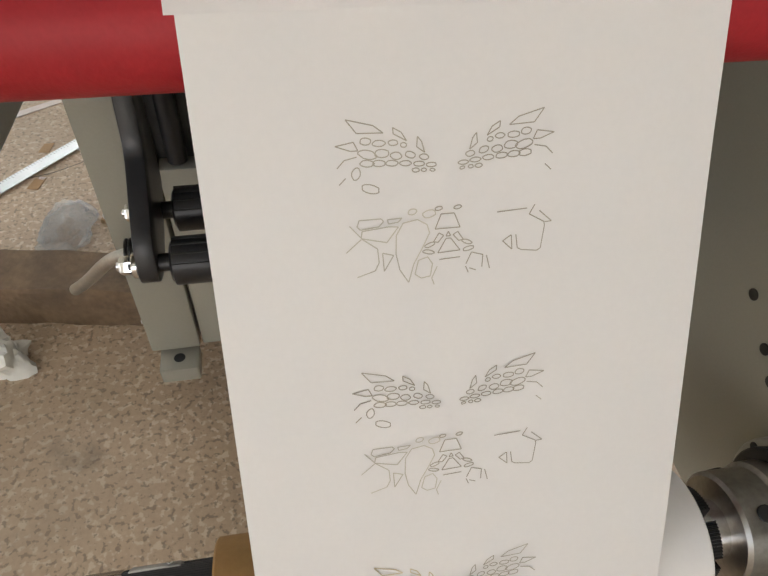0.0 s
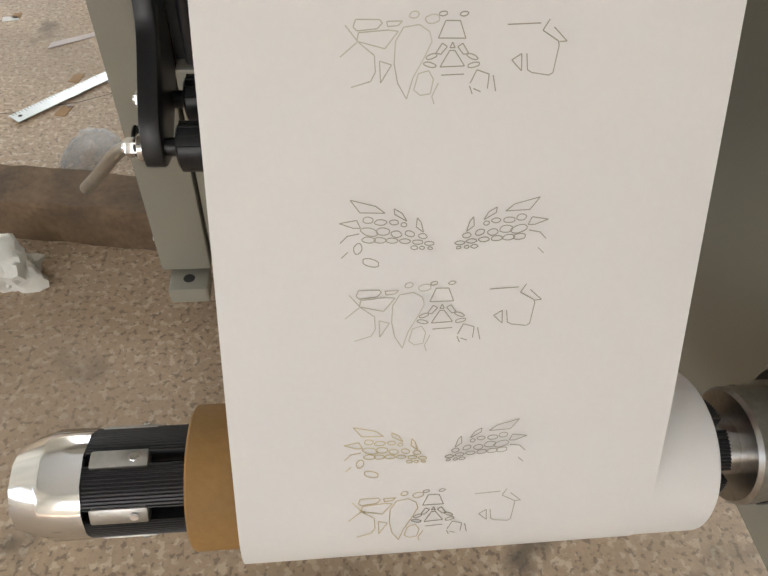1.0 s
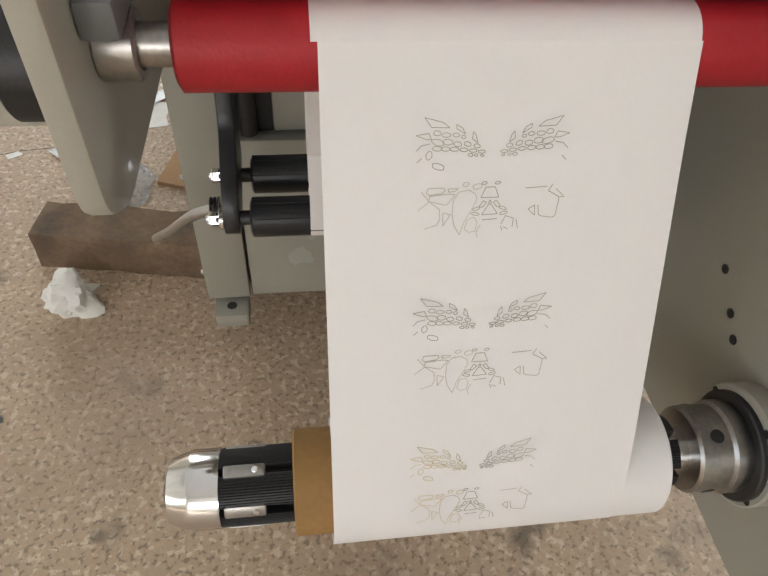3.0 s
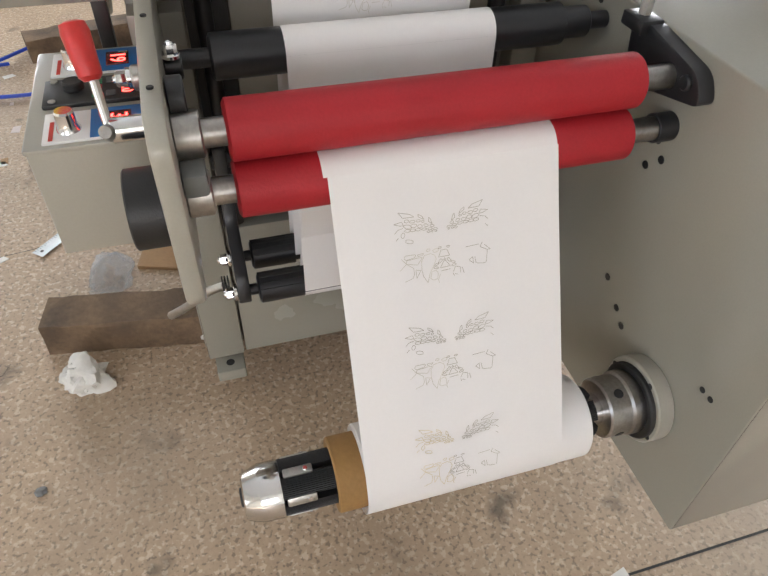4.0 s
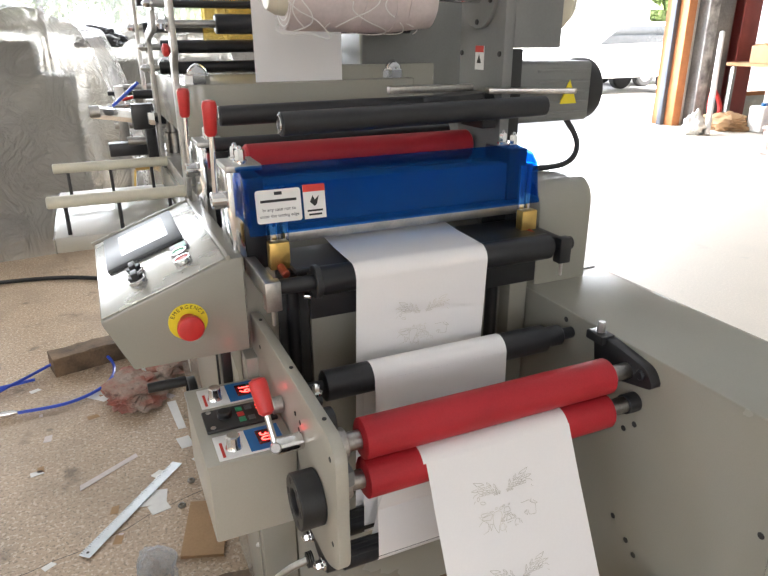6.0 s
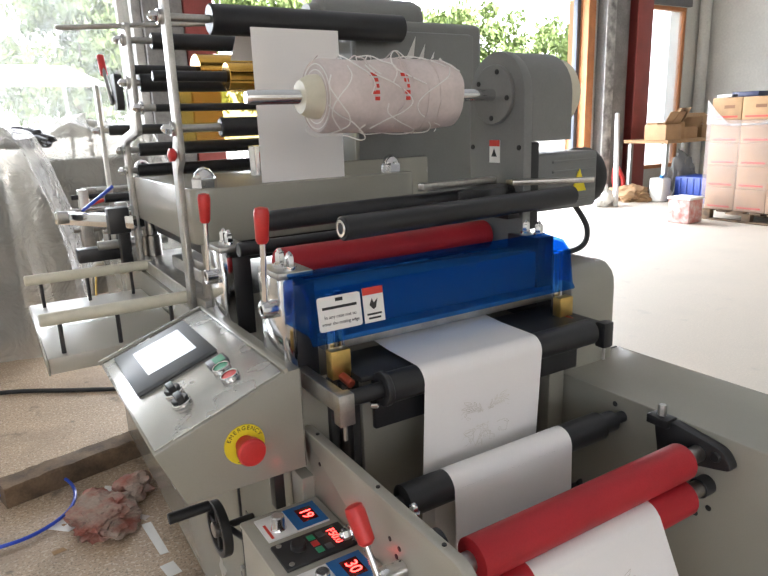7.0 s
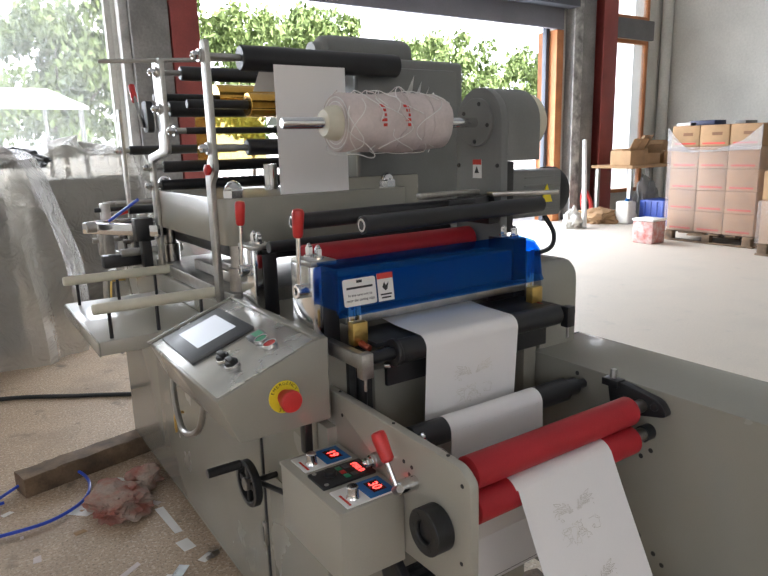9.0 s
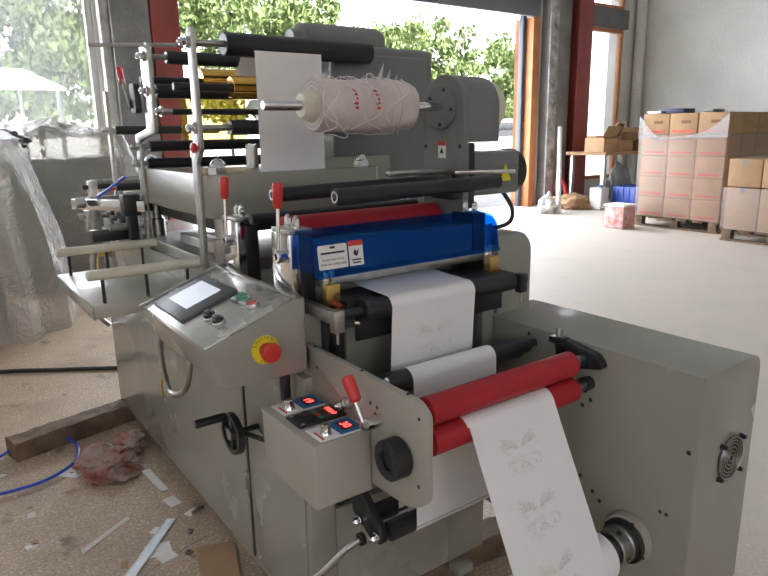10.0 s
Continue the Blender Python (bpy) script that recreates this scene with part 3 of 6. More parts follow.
part("cable_loop", wire(((L - 0.002, 1.2, 0.73), (L - 0.06, 1.16, 0.6), (L - 0.08, 1.06, 0.48), (L - 0.07, 0.95, 0.52), (L - 0.05, 0.93, 0.64), (L - 0.01, 0.97, 0.74)), 0.009), STEEL, press, "braided steel cable conduit")
part("latch", wire(((L - 0.004, 1.28, 0.42), (L - 0.03, 1.28, 0.42), (L - 0.032, 1.28, 0.36)), 0.004), BRASS, press)
part("drain_tap", box(L - 0.05, L, 1.9, 1.93, 0.76, 0.785, 0.003), BRASS, press)
part("hose", wire(((L - 0.05, 1.92, 0.76), (L - 0.06, 1.9, 0.66), (L - 0.02, 1.9, 0.6)), 0.004), BRASS, press)
part("pipe_bend", wire(((L - 0.005, 2.02, 0.78), (L - 0.05, 2.03, 0.74), (L - 0.05, 2.04, 0.5), (L - 0.01, 2.05, 0.42)), 0.01), ZINC, press)

# drive cabinet on the right
cabinet = part("drive_cabinet", slab(rounded(((R, 0.22), (0.555, 0.22), (0.555, 0.764), (R, 0.764)), (0.002, 0.01, 0.035, 0.003)), "y", -0.285, 0.345, 0.003), PAINT, press)
part("rear_housing", slab(rounded(((0.3, 0.5), (0.66, 0.5), (0.66, 0.95), (0.3, 0.95)), (0.0, 0.0, 0.0, 0.05)), "x", 0.345, 0.47, 0.008), PAINT, press)
part("cabinet_seam", box(R + 0.004, 0.525, 0.342, 0.347, 0.7645, 0.7655, 0), DARK, press)
fan = part("fan_grille", pipe((0.462, -0.287, 0.55), (0.462, -0.291, 0.55), 0.048, 0.044), STEEL, cabinet)
for r in (0.008, 0.016, 0.024, 0.032, 0.039):
    part("grille_ring", pipe((0.462, -0.2885, 0.55), (0.462, -0.2905, 0.55), r + 0.0013, r - 0.0013, 32), STEEL, cabinet)
part("fan_opening", cyl((0.462, -0.2845, 0.55), (0.462, -0.2868, 0.55), 0.047, 40, 0.0003), DARK, cabinet)
for a in (45, 135, 225, 315):
    c, s = math.cos(radians(a)) * 0.056, math.sin(radians(a)) * 0.056
    part("screw", lathe((0.462 + c, -0.285, 0.55 + s), (0.462 + c, -0.297, 0.55 + s), ((0, 0.006), (1, 0.004)), 10), BLACKP, cabinet)
for y, z, r in ((-0.27, 0.6, 0.005), (-0.222, 0.437, 0.004), (-0.236, 0.437, 0.004), (-0.02, 0.652, 0.005), (-0.035, 0.635, 0.005), (-0.014, 0.615, 0.005), (0.17, 0.745, 0.005), (-0.02, 0.43, 0.005), (-0.055, 0.405, 0.005), (-0.075, 0.39, 0.005)):
    part("screw_hole", cyl((R - 0.0008, y, z), (R + 0.001, y, z), r, 14, 0.0002), BLACKP, cabinet)

# control-side plate
plate = part("side_plate", slab(rounded(((-0.1, 0.6), (-0.055, 0.57), (0.25, 0.56), (0.358, 0.63), (0.358, 0.785), (0.2, 0.785), (-0.075, 0.782), (-0.1, 0.766)), (0.02, 0.02, 0.0, 0.0, 0.004, 0.0, 0.012, 0.012)), "x", -0.205, -0.188, 0.003), PAINT_LIGHT, press)
for y, z in ((-0.082, 0.757), (-0.08, 0.63), (0.05, 0.735), (0.08, 0.737), (0.28, 0.75), (0.06, 0.72)):
    part("screw_hole", cyl((-0.2058, y, z), (-0.204, y, z), 0.0035, 14, 0.0003), BLACKP, plate)
for y in (-0.04, 0.12, 0.3):
    zz = 0.7828 + max(0, y) * 0.008
    part("screw_hole", cyl((-0.1965, y, zz), (-0.1965, y, zz + 0.002), 0.003, 10, 0.0003), BLACKP, plate)
# black hand ring on the lower roller's end
RY, RZ = -0.03, 0.668
ring = part("hand_ring", pipe((-0.206, RY, RZ), (-0.238, RY, RZ), 0.037, 0.018), BLACKP, press)
part("ring_boss", cyl((-0.206, RY, RZ), (-0.232, RY, RZ), 0.0178, 24), BLACK, ring)
for a in range(0, 360, 60):
    c, s = math.cos(radians(a)) * 0.027, math.sin(radians(a)) * 0.027
    part("ring_hole", cyl((-0.2385, RY + c, RZ + s), (-0.2365, RY + c, RZ + s), 0.0045, 12, 0.0003), DARK, ring)
part("ring_bolt", cyl((-0.222, RY + 0.036, RZ), (-0.222, RY + 0.046, RZ), 0.006, 10), BLACK, ring)
# nip lever
lever = part("nip_lever", cyl((-0.206, 0.035, 0.715), (-0.243, 0.035, 0.715), 0.012, 20), CHROME, press)
part("lever_stop", cyl((-0.206, 0.15, 0.715), (-0.222, 0.15, 0.715), 0.013, 20), ZINC, press)
bolt((-0.222, 0.15, 0.715), (-1, 0, 0), 0.008, 0.02)
part("lever_boss", lathe((-0.238, 0.046, 0.706), (-0.246, 0.02, 0.722), ((0, 0.006), (0.5, 0.009), (1, 0.006)), 14), STEEL, lever)
part("lever_rod", cyl((-0.243, 0.037, 0.716), (-0.249, 0.066, 0.77), 0.0045, 12), CHROME, lever)
part("lever_grip", lathe((-0.2475, 0.058, 0.756), (-0.2535, 0.08, 0.8), ((0, 0.007), (0.08, 0.0105), (0.8, 0.0125), (0.96, 0.011), (1, 0.006)), 20), REDP, lever, "red plastic grip")


# rollers
def roller(name, y, z, r, x0, x1, material, shaft=0.009, s0=-0.19, s1=R, label=""):
    ob = part(name, lathe((x0, y, z), (x1, y, z), ((0, r - 0.004), (0.006, r), (0.994, r), (1, r - 0.004)), 48), material, press, label)
    part("shaft", cyl((s0, y, z), (s1, y, z), shaft, 20), STEEL if material is RUBBER else BLACK, ob)
    return ob


UP, LOW = (-0.021, 0.7305), (-0.029, 0.6748)
roller("nip_roller", *UP, 0.0278, -0.144, 0.265, RUBBER, 0.013, label="red rubber nip roller")
roller("nip_roller", *LOW, 0.0278, -0.144, 0.264, RUBBER, 0.013, label="red rubber nip roller")
for y, z in (UP, LOW):
    part("bearing", pipe((-0.188, y, z), (-0.164, y, z), 0.021, 0.0135), STEEL, press)
part("bearing_block", box(-0.188, -0.166, -0.062, 0.03, 0.692, 0.715, 0.004), GREYP, press)
for dy, dz in ((0.02, 0.025), (0.035, 0.012)):
    part("pinion", lathe((-0.187, UP[0] + dy, UP[1] + dz), (-0.172, UP[0] + dy, UP[1] + dz), ((0, 0.017), (0.1, 0.019), (0.9, 0.019), (1, 0.017)), 28), BLACK, press)
part("bearing_cap", cyl((-0.186, 0.07, 0.757), (-0.17, 0.07, 0.757), 0.012, 16), BLACK, press)
bolt((-0.178, 0.06, 0.768), (0, 0, 1), 0.006, 0.016)
brk = part("roller_bracket", slab(rounded(((-0.078, 0.722), (0.058, 0.692), (0.075, 0.756), (0.03, 0.764), (-0.06, 0.75)), (0.014, 0.012, 0.012, 0.008, 0.014)), "x", 0.306, R, 0.0015), BLACK, press, "black triangular bearing bracket")
part("bracket_block", box(0.296, 0.323, 0.04, 0.078, 0.752, 0.767, 0.002), BLACK, brk)
part("bracket_bolt", hexnut((0.309, 0.058, 0.767), (0.309, 0.058, 0.785), 0.007), ZINC, brk)
part("bracket_boss", cyl((0.307, -0.05, 0.737), (0.301, -0.05, 0.737), 0.008, 16), BLACK, brk)
part("end_bush", pipe((R - 0.024, *LOW), (R, *LOW), 0.016, 0.0125), BLACK, press)
IDLER = (0.152, 0.728)
roller("idler_roller", *IDLER, 0.024, -0.142, 0.262, BLACK, 0.01, label="black anodised idler roller")
part("idler_end", cyl((0.262, *IDLER), (0.296, *IDLER), 0.018, 20), BLACK, press)
GUIDE = (0.222, 0.858)
roller("guide_roller", *GUIDE, 0.023, -0.122, 0.31, BLACK, 0.012, -0.19, 0.36, label="black anodised guide roller")
part("guide_collar", pipe((-0.128, *GUIDE), (-0.118, *GUIDE), 0.026, 0.012), BLACK, press)
DANCE1, DANCE2 = (0.206, 0.396), (0.14, 0.39)
for y, z in (DANCE1, DANCE2):
    d = roller("dancer_roller", y, z, 0.021, -0.128, 0.29, BLACK, 0.008, -0.165, 0.3, "black dancer roller")
    for a in (35, 60, 85, 110, 140):
        c, s = math.cos(radians(a)), math.sin(radians(a))
        part("groove", box(-0.126, 0.285, y - c * 0.0212 - 0.0012, y - c * 0.0212 + 0.0012, z + s * 0.0205, z + s * 0.0212, 0), DARK, d)
    bolt((-0.156, y, z), (-1, 0, 0), 0.0085, 0.02)
arm = slab(rounded(((0.122, 0.378), (0.157, 0.367), (0.237, 0.404), (0.25, 0.52), (0.225, 0.58), (0.197, 0.47), (0.132, 0.413)), 0.015), "x", -0.156, -0.139, 0.002)
part("dancer_arm", arm, BLACK, press, "black dancer arm")
part("dancer_arm", slab(rounded(((0.122, 0.378), (0.157, 0.367), (0.237, 0.404), (0.25, 0.52), (0.225, 0.58), (0.197, 0.47), (0.132, 0.413)), 0.015), "x", 0.3, 0.31, 0.002), BLACK, press)
part("dancer_pivot", cyl((-0.16, 0.232, 0.55), (0.31, 0.232, 0.55), 0.011, 18), BLACK, press)
part("spring", wire(((-0.172, 0.185, 0.366), (-0.2, 0.2, 0.345), (-0.235, 0.225, 0.3), (-0.262, 0.25, 0.265)), 0.0065, 12), ZINC, press, "coiled tension spring")
for k in range(3):
    part("spring_ring", pipe((-0.165 - 0.004 * k, 0.18, 0.37), (-0.167 - 0.004 * k, 0.18, 0.37), 0.014, 0.007, 20), BLACKP, press)

# rewind shaft
AX = (-0.1585, 0.345)
hub = part("rewind_hub", pipe((R, *AX), (R - 0.022, *AX), 0.056, 0.044, 48), PAINT_LIGHT, press, "cream painted bearing flange")
for a in (20, 110, 200, 290):
    c, s = math.cos(radians(a)) * 0.05, math.sin(radians(a)) * 0.05
    part("flange_hole", cyl((R - 0.0228, AX[0] + c, AX[1] + s), (R - 0.021, AX[0] + c, AX[1] + s), 0.004, 14, 0.0003), BLACKP, hub)
part("hub_seal", cyl((R, *AX), (R - 0.028, *AX), 0.05, 40), BLACKP, hub)
part("hub_collar", lathe((R - 0.026, *AX), (R - 0.075, *AX), ((0, 0.039), (0.1, 0.0415), (0.35, 0.0415), (0.4, 0.0385), (0.95, 0.0385), (1, 0.036)), 48), STEEL, hub, "turned steel collar")
for a in (15, 105, 195, 285):
    c, s = math.cos(radians(a)) * 0.0387, math.sin(radians(a)) * 0.0387
    part("collar_hole", cyl((R - 0.058, AX[0] + c * 0.97, AX[1] + s * 0.97), (R - 0.058, AX[0] + c * 1.01, AX[1] + s * 1.01), 0.006, 14, 0.0003), BLACKP, hub)
shaft = part("rewind_shaft", cyl((R - 0.07, *AX), (-0.152, *AX), 0.02, 30), CHROME, press)
for k in range(6):
    a0 = math.radians(60 * k + 42)
    outline = []
    N = 23
    for i in range(2 * N + 1):
        a = a0 + math.radians(46) * i / (2 * N)
        rr = 0.0318 if (i // 2) % 2 == 0 else 0.0308
        outline.append((AX[0] + rr * math.cos(a), AX[1] + rr * math.sin(a)))
    for i in range(8, -1, -1):
        a = a0 + math.radians(46) * i / 8
        outline.append((AX[0] + 0.02 * math.cos(a), AX[1] + 0.02 * math.sin(a)))
    part("sleeve_rail", slab(outline, "x", -0.15, 0.235, 0), BLACK, shaft, "ribbed black expanding rail")
for k in range(6):
    a = math.radians(60 * k + 35)
    m = Matrix.Translation((0, AX[0], AX[1])) @ Matrix.Rotation(a, 4, "X")
    key = part("leaf_key", put(box(-0.147, -0.114, 0.024, 0.0325, -0.0055, 0.0055, 0.0018), m), YELLOW if k == 4 else ZINC, shaft, "yellow plastic key" if k == 4 else "")
    part("key_screw", put(cyl((-0.122, 0.0323, 0), (-0.122, 0.0337, 0), 0.0028, 12, 0.0005), m), CHROME, key)
part("shaft_nose", lathe((-0.15, *AX), (-0.176, *AX), ((0, 0.03), (0.03, 0.0325), (0.9, 0.0325), (1, 0.0315)), 12), CHROME, shaft, "chromed faceted nose")
part("nose_cap", lathe((-0.176, *AX), (-0.193, *AX), ((0, 0.0315), (0.55, 0.0285), (0.9, 0.026), (1, 0.022)), 12), CHROME, shaft, "chromed stepped cap")
part("nose_plug", cyl((-0.193, *AX), (-0.196, *AX), 0.011, 16), BLACKP, shaft)

DRAWN = False
# speed control box
cb = part("control_box", box(-0.328, -0.206, 0.122, 0.336, 0.55, 0.676, 0.003), PAINT_LIGHT, press)
part("box_lid", slab(rounded(((-0.33, 0.12), (-0.206, 0.12), (-0.206, 0.338), (-0.33, 0.338)), 0.004), "z", 0.674, 0.679, 0.001), PAINT_LIGHT, cb)


def speed_module(y, digits):
    m = part("speed_module", box(-0.312, -0.218, y - 0.029, y + 0.029, 0.6790, 0.6820, 0.001), WHITE, cb, "white and blue speed controller")
    m2 = box(-0.268, -0.219, y - 0.028, y + 0.028, 0.6822, 0.6826, 0)
    part("blue_field", m2, BLUEP, press)
    part("knob", lathe((-0.288, y - 0.006, 0.6820), (-0.288, y - 0.006, 0.702), ((0, 0.012), (0.3, 0.0095), (0.9, 0.0095), (1, 0.008)), 24), CHROME, press)
    part("display", box(-0.254, -0.229, y - 0.016, y + 0.018, 0.6826, 0.6836, 0.0003), DISPLAY, press)
    part("digits", lettering(digits, 0.024, pose(-0.2415, y + 0.001, 0.6838, 0, 0, -90)), DIGIT, press)
    part("marking", box(-0.306, -0.302, y - 0.026, y + 0.01, 0.6821, 0.6824, 0), REDINK, press)


speed_module(0.297, "19")
speed_module(0.155, "30")
inv = part("inverter_keypad", box(-0.316, -0.212, 0.196, 0.254, 0.6790, 0.6845, 0.002), BLACKP, cb, "black inverter keypad with red digits")
part("digits", lettering("F50.0", 0.016, pose(-0.232, 0.226, 0.6848, 0, 0, -90)), DIGIT, press)
for k, (x, y, m) in enumerate(((-0.262, 0.24, GREEN), (-0.262, 0.225, REDP), (-0.262, 0.21, GREEN), (-0.248, 0.21, BEZEL), (-0.248, 0.24, BEZEL))):
    part("key", box(x - 0.005, x + 0.005, y - 0.006, y + 0.006, 0.6845, 0.6855, 0.0004), m, press)
part("keypad_knob", cyl((-0.285, 0.228, 0.6845), (-0.285, 0.228, 0.6940), 0.011, 20), BLACKP, press)
for y in (0.203, 0.247):
    part("screw", cyl((-0.306, y, 0.6845), (-0.306, y, 0.6858), 0.004, 10, 0.0003), ZINC, press)

# operator console
CONF, CONB = 0.343, 0.762
console = part("console", slab(rounded(((-0.397, 0.73), (-0.214, 0.73), (-0.214, 0.89), (-0.238, 0.89), (-0.434, 0.818)), (0.004, 0.002, 0.003, 0.006, 0.006)), "y", CONF, CONB, 0.003), PAINT, press)
SL = math.degrees(math.atan2(0.072, 0.196))
CM = Matrix.Translation((-0.336, 0.5525, 0.8543)) @ Matrix.Rotation(-math.radians(SL), 4, "Y")
part("console_panel", put(box(-0.1, 0.1, -0.205, 0.205, 0.0, 0.0025, 0.001), CM), PANELSTEEL, console, "brushed metal panel")
part("panel_lip", put(box(-0.106, 0.108, 0.206, 0.214, -0.002, 0.006, 0.001), CM), PAINT, console)
part("panel_lip", put(box(0.101, 0.108, -0.212, 0.206, -0.002, 0.006, 0.001), CM), PAINT, console)
hmi = part("touch_screen", put(box(-0.081, 0.06, -0.026, 0.176, 0.003, 0.010, 0.003), CM), BEZEL, console, "grey-framed touch screen")
part("screen", put(box(-0.05, 0.038, 0.018, 0.142, 0.0101, 0.0106, 0), CM), SCREEN, press)
part("counter", put(box(0.03, 0.062, -0.082, -0.048, 0.003, 0.008, 0.0015), CM), BEZEL, console)
part("counter_screen", put(box(0.04, 0.058, -0.078, -0.052, 0.0081, 0.0086, 0), CM), GREEN, press)
for y, m in ((-0.1, GREEN), (-0.14, REDP)):
    bt = part("push_button", put(pipe((0.042, y, 0.003), (0.042, y, 0.012), 0.0145, 0.0115), CM), CHROME, console)
    part("button_cap", put(cyl((0.042, y, 0.003), (0.042, y, 0.0105), 0.0114, 20), CM), m, press)
for x, y in ((-0.035, -0.085), (-0.035, -0.13)):
    sw = part("selector_switch", put(cyl((x, y, 0.003), (x, y, 0.010), 0.0145, 24), CM), CHROME, console)
    part("selector_knob", put(box(x - 0.0055, x + 0.0055, y - 0.0125, y + 0.0125, 0.010, 0.022, 0.002, bm=cyl((x, y, 0.01), (x, y, 0.016), 0.0125, 20)), CM), BLACKP, press, "black selector knob")
# emergency stop
EX, EZ = -0.309, 0.797
es = part("emergency_plate", cyl((EX, CONF + 0.001, EZ), (EX, CONF - 0.002, EZ), 0.03, 40, 0.0004), YELLOW, console, "yellow emergency stop plate")
part("stop_button", lathe((EX, CONF - 0.002, EZ), (EX, CONF - 0.036, EZ), ((0, 0.014), (0.45, 0.014), (0.5, 0.019), (0.85, 0.0205), (0.95, 0.0185), (1, 0.013)), 32), REDP, press, "red mushroom stop button")
for text, mid, step in (("EMERGENCY", 90, 16), ("STOP", 270, 16)):
    bm = None
    for k, ch in enumerate(text):
        a = mid + (len(text) / 2 - 0.5 - k) * step if mid == 90 else mid - (len(text) / 2 - 0.5 - k) * step
        c, s = math.cos(radians(a)) * 0.025, math.sin(radians(a)) * 0.025
        m = Matrix.Translation((EX + c, CONF - 0.0022, EZ + s)) @ Matrix.Rotation(radians(90), 4, "X") @ Matrix.Rotation(radians(a - 90 if mid == 90 else a + 90), 4, "Z")
        bm = lettering(ch, 0.0085, m, bm)
    part("lettering", bm, INK, es)
part("console_post", box(-0.262, -0.245, 0.365, 0.385, 0.66, 0.732, 0.002), BLACKP, press)
DRAWN = True
# web-guide handwheel under the console
WX, WY, WZ = -0.292, 0.578, 0.511
hw = part("handwheel", pipe((WX + 0.008, WY, WZ), (WX - 0.009, WY, WZ), 0.055, 0.043, 40), BLACKP, press, "black handwheel with crank")
part("wheel_spoke", box(WX - 0.005, WX + 0.005, WY - 0.046, WY + 0.046, WZ - 0.007, WZ + 0.007, 0.002), BLACKP, hw)
part("wheel_spoke", box(WX - 0.0055, WX + 0.0055, WY - 0.007, WY + 0.007, WZ - 0.046, WZ + 0.046, 0.002), BLACKP, hw)
part("wheel_hub", cyl((WX + 0.015, WY, WZ), (WX - 0.013, WY, WZ), 0.015, 20), STEEL, hw)
part("wheel_axle", cyl((WX, WY, WZ), (L, WY, WZ), 0.007, 12), BLACKP, hw)
part("wheel_crank", cyl((WX - 0.009, WY + 0.02, WZ + 0.042), (WX - 0.085, WY + 0.02, WZ + 0.042), 0.0105, 16), BLACKP, hw)
part("guide_rod", cyl((WX + 0.01, WY - 0.02, WZ + 0.01), (-0.24, 0.36, WZ + 0.03), 0.006, 12), BLACKP, press)

# cutting head at the front
for y in (0.37, 0.64):
    part("head_block", box(-0.222, -0.2, y, y + 0.085, 0.85, 1.012, 0.002), CHROME, press, "polished steel head block")
    part("head_column", box(-0.2, -0.165, y + 0.0, y + 0.085, 0.85, 1.0, 0.002), BLACK, press)
    part("head_cap", box(-0.222, -0.165, y + 0.002, y + 0.083, 1.0125, 1.022, 0.002), ZINC, press)
    for k in (0.02, 0.055):
        bolt((-0.195, y + k, 1.022), (0, 0, 1), 0.008, 0.03)
    lv = part("clamp_lever", pipe((-0.222, y + 0.02, 0.965), (-0.246, y + 0.02, 0.965), 0.014, 0.006, 20), CHROME, press)
    part("lever_rod", cyl((-0.238, y + 0.02, 0.977), (-0.236, y + 0.016, 1.09), 0.0045, 12), CHROME, lv)
    part("lever_grip", lathe((-0.2365, y + 0.017, 1.075), (-0.2355, y + 0.013, 1.128), ((0, 0.007), (0.08, 0.0095), (0.85, 0.0115), (0.97, 0.0095), (1, 0.004)), 18), REDP, lv, "red plastic grip")
    part("head_block", box(0.3, 0.34, y, y + 0.085, 0.85, 1.012, 0.002), BLACK, press)
    for k in (0.02, 0.055):
        bolt((0.32, y + k, 1.012), (0, 0, 1), 0.008, 0.03)
part("head_beam", box(-0.165, 0.3, 0.375, 0.45, 0.915, 0.985, 0.003), PAINT, press)
part("press_bar", box(-0.165, 0.335, 0.335, 0.372, 0.895, 0.915, 0.002), ZINC, press)
part("head_roller", lathe((-0.16, 0.52, 1.0), (0.3, 0.52, 1.0), ((0, 0.026), (0.01, 0.03), (0.99, 0.03), (1, 0.026)), 32), RUBBER, press, "red rubber roller behind the guard")
part("cross_bar", cyl((-0.2, 0.60, 1.022), (0.3, 0.60, 1.022), 0.013, 18), BLACK, press)
guard = part("guard", slab(((0.268, 0.928), (0.274, 0.937), (0.282, 0.995), (0.3, 1.012), (0.372, 1.018), (0.372, 1.014), (0.302, 1.008), (0.286, 0.993), (0.278, 0.935), (0.271, 0.925)), "x", -0.208, 0.318, 0), BLUE_COVER, press, "blue tinted acrylic guard")
part("guard_end", slab(((0.282, 0.937), (0.372, 0.937), (0.372, 1.013), (0.303, 1.007), (0.287, 0.99)), "x", -0.207, -0.203, 0), BLUE_COVER, guard)
part("guard_end", slab(((0.282, 0.937), (0.372, 0.937), (0.372, 1.013), (0.303, 1.007), (0.287, 0.99)), "x", 0.314, 0.318, 0), BLUE_COVER, guard)
LM = Matrix.Translation((-0.139, 0.2752, 0.969)) @ Matrix.Rotation(radians(82.2), 4, "X")
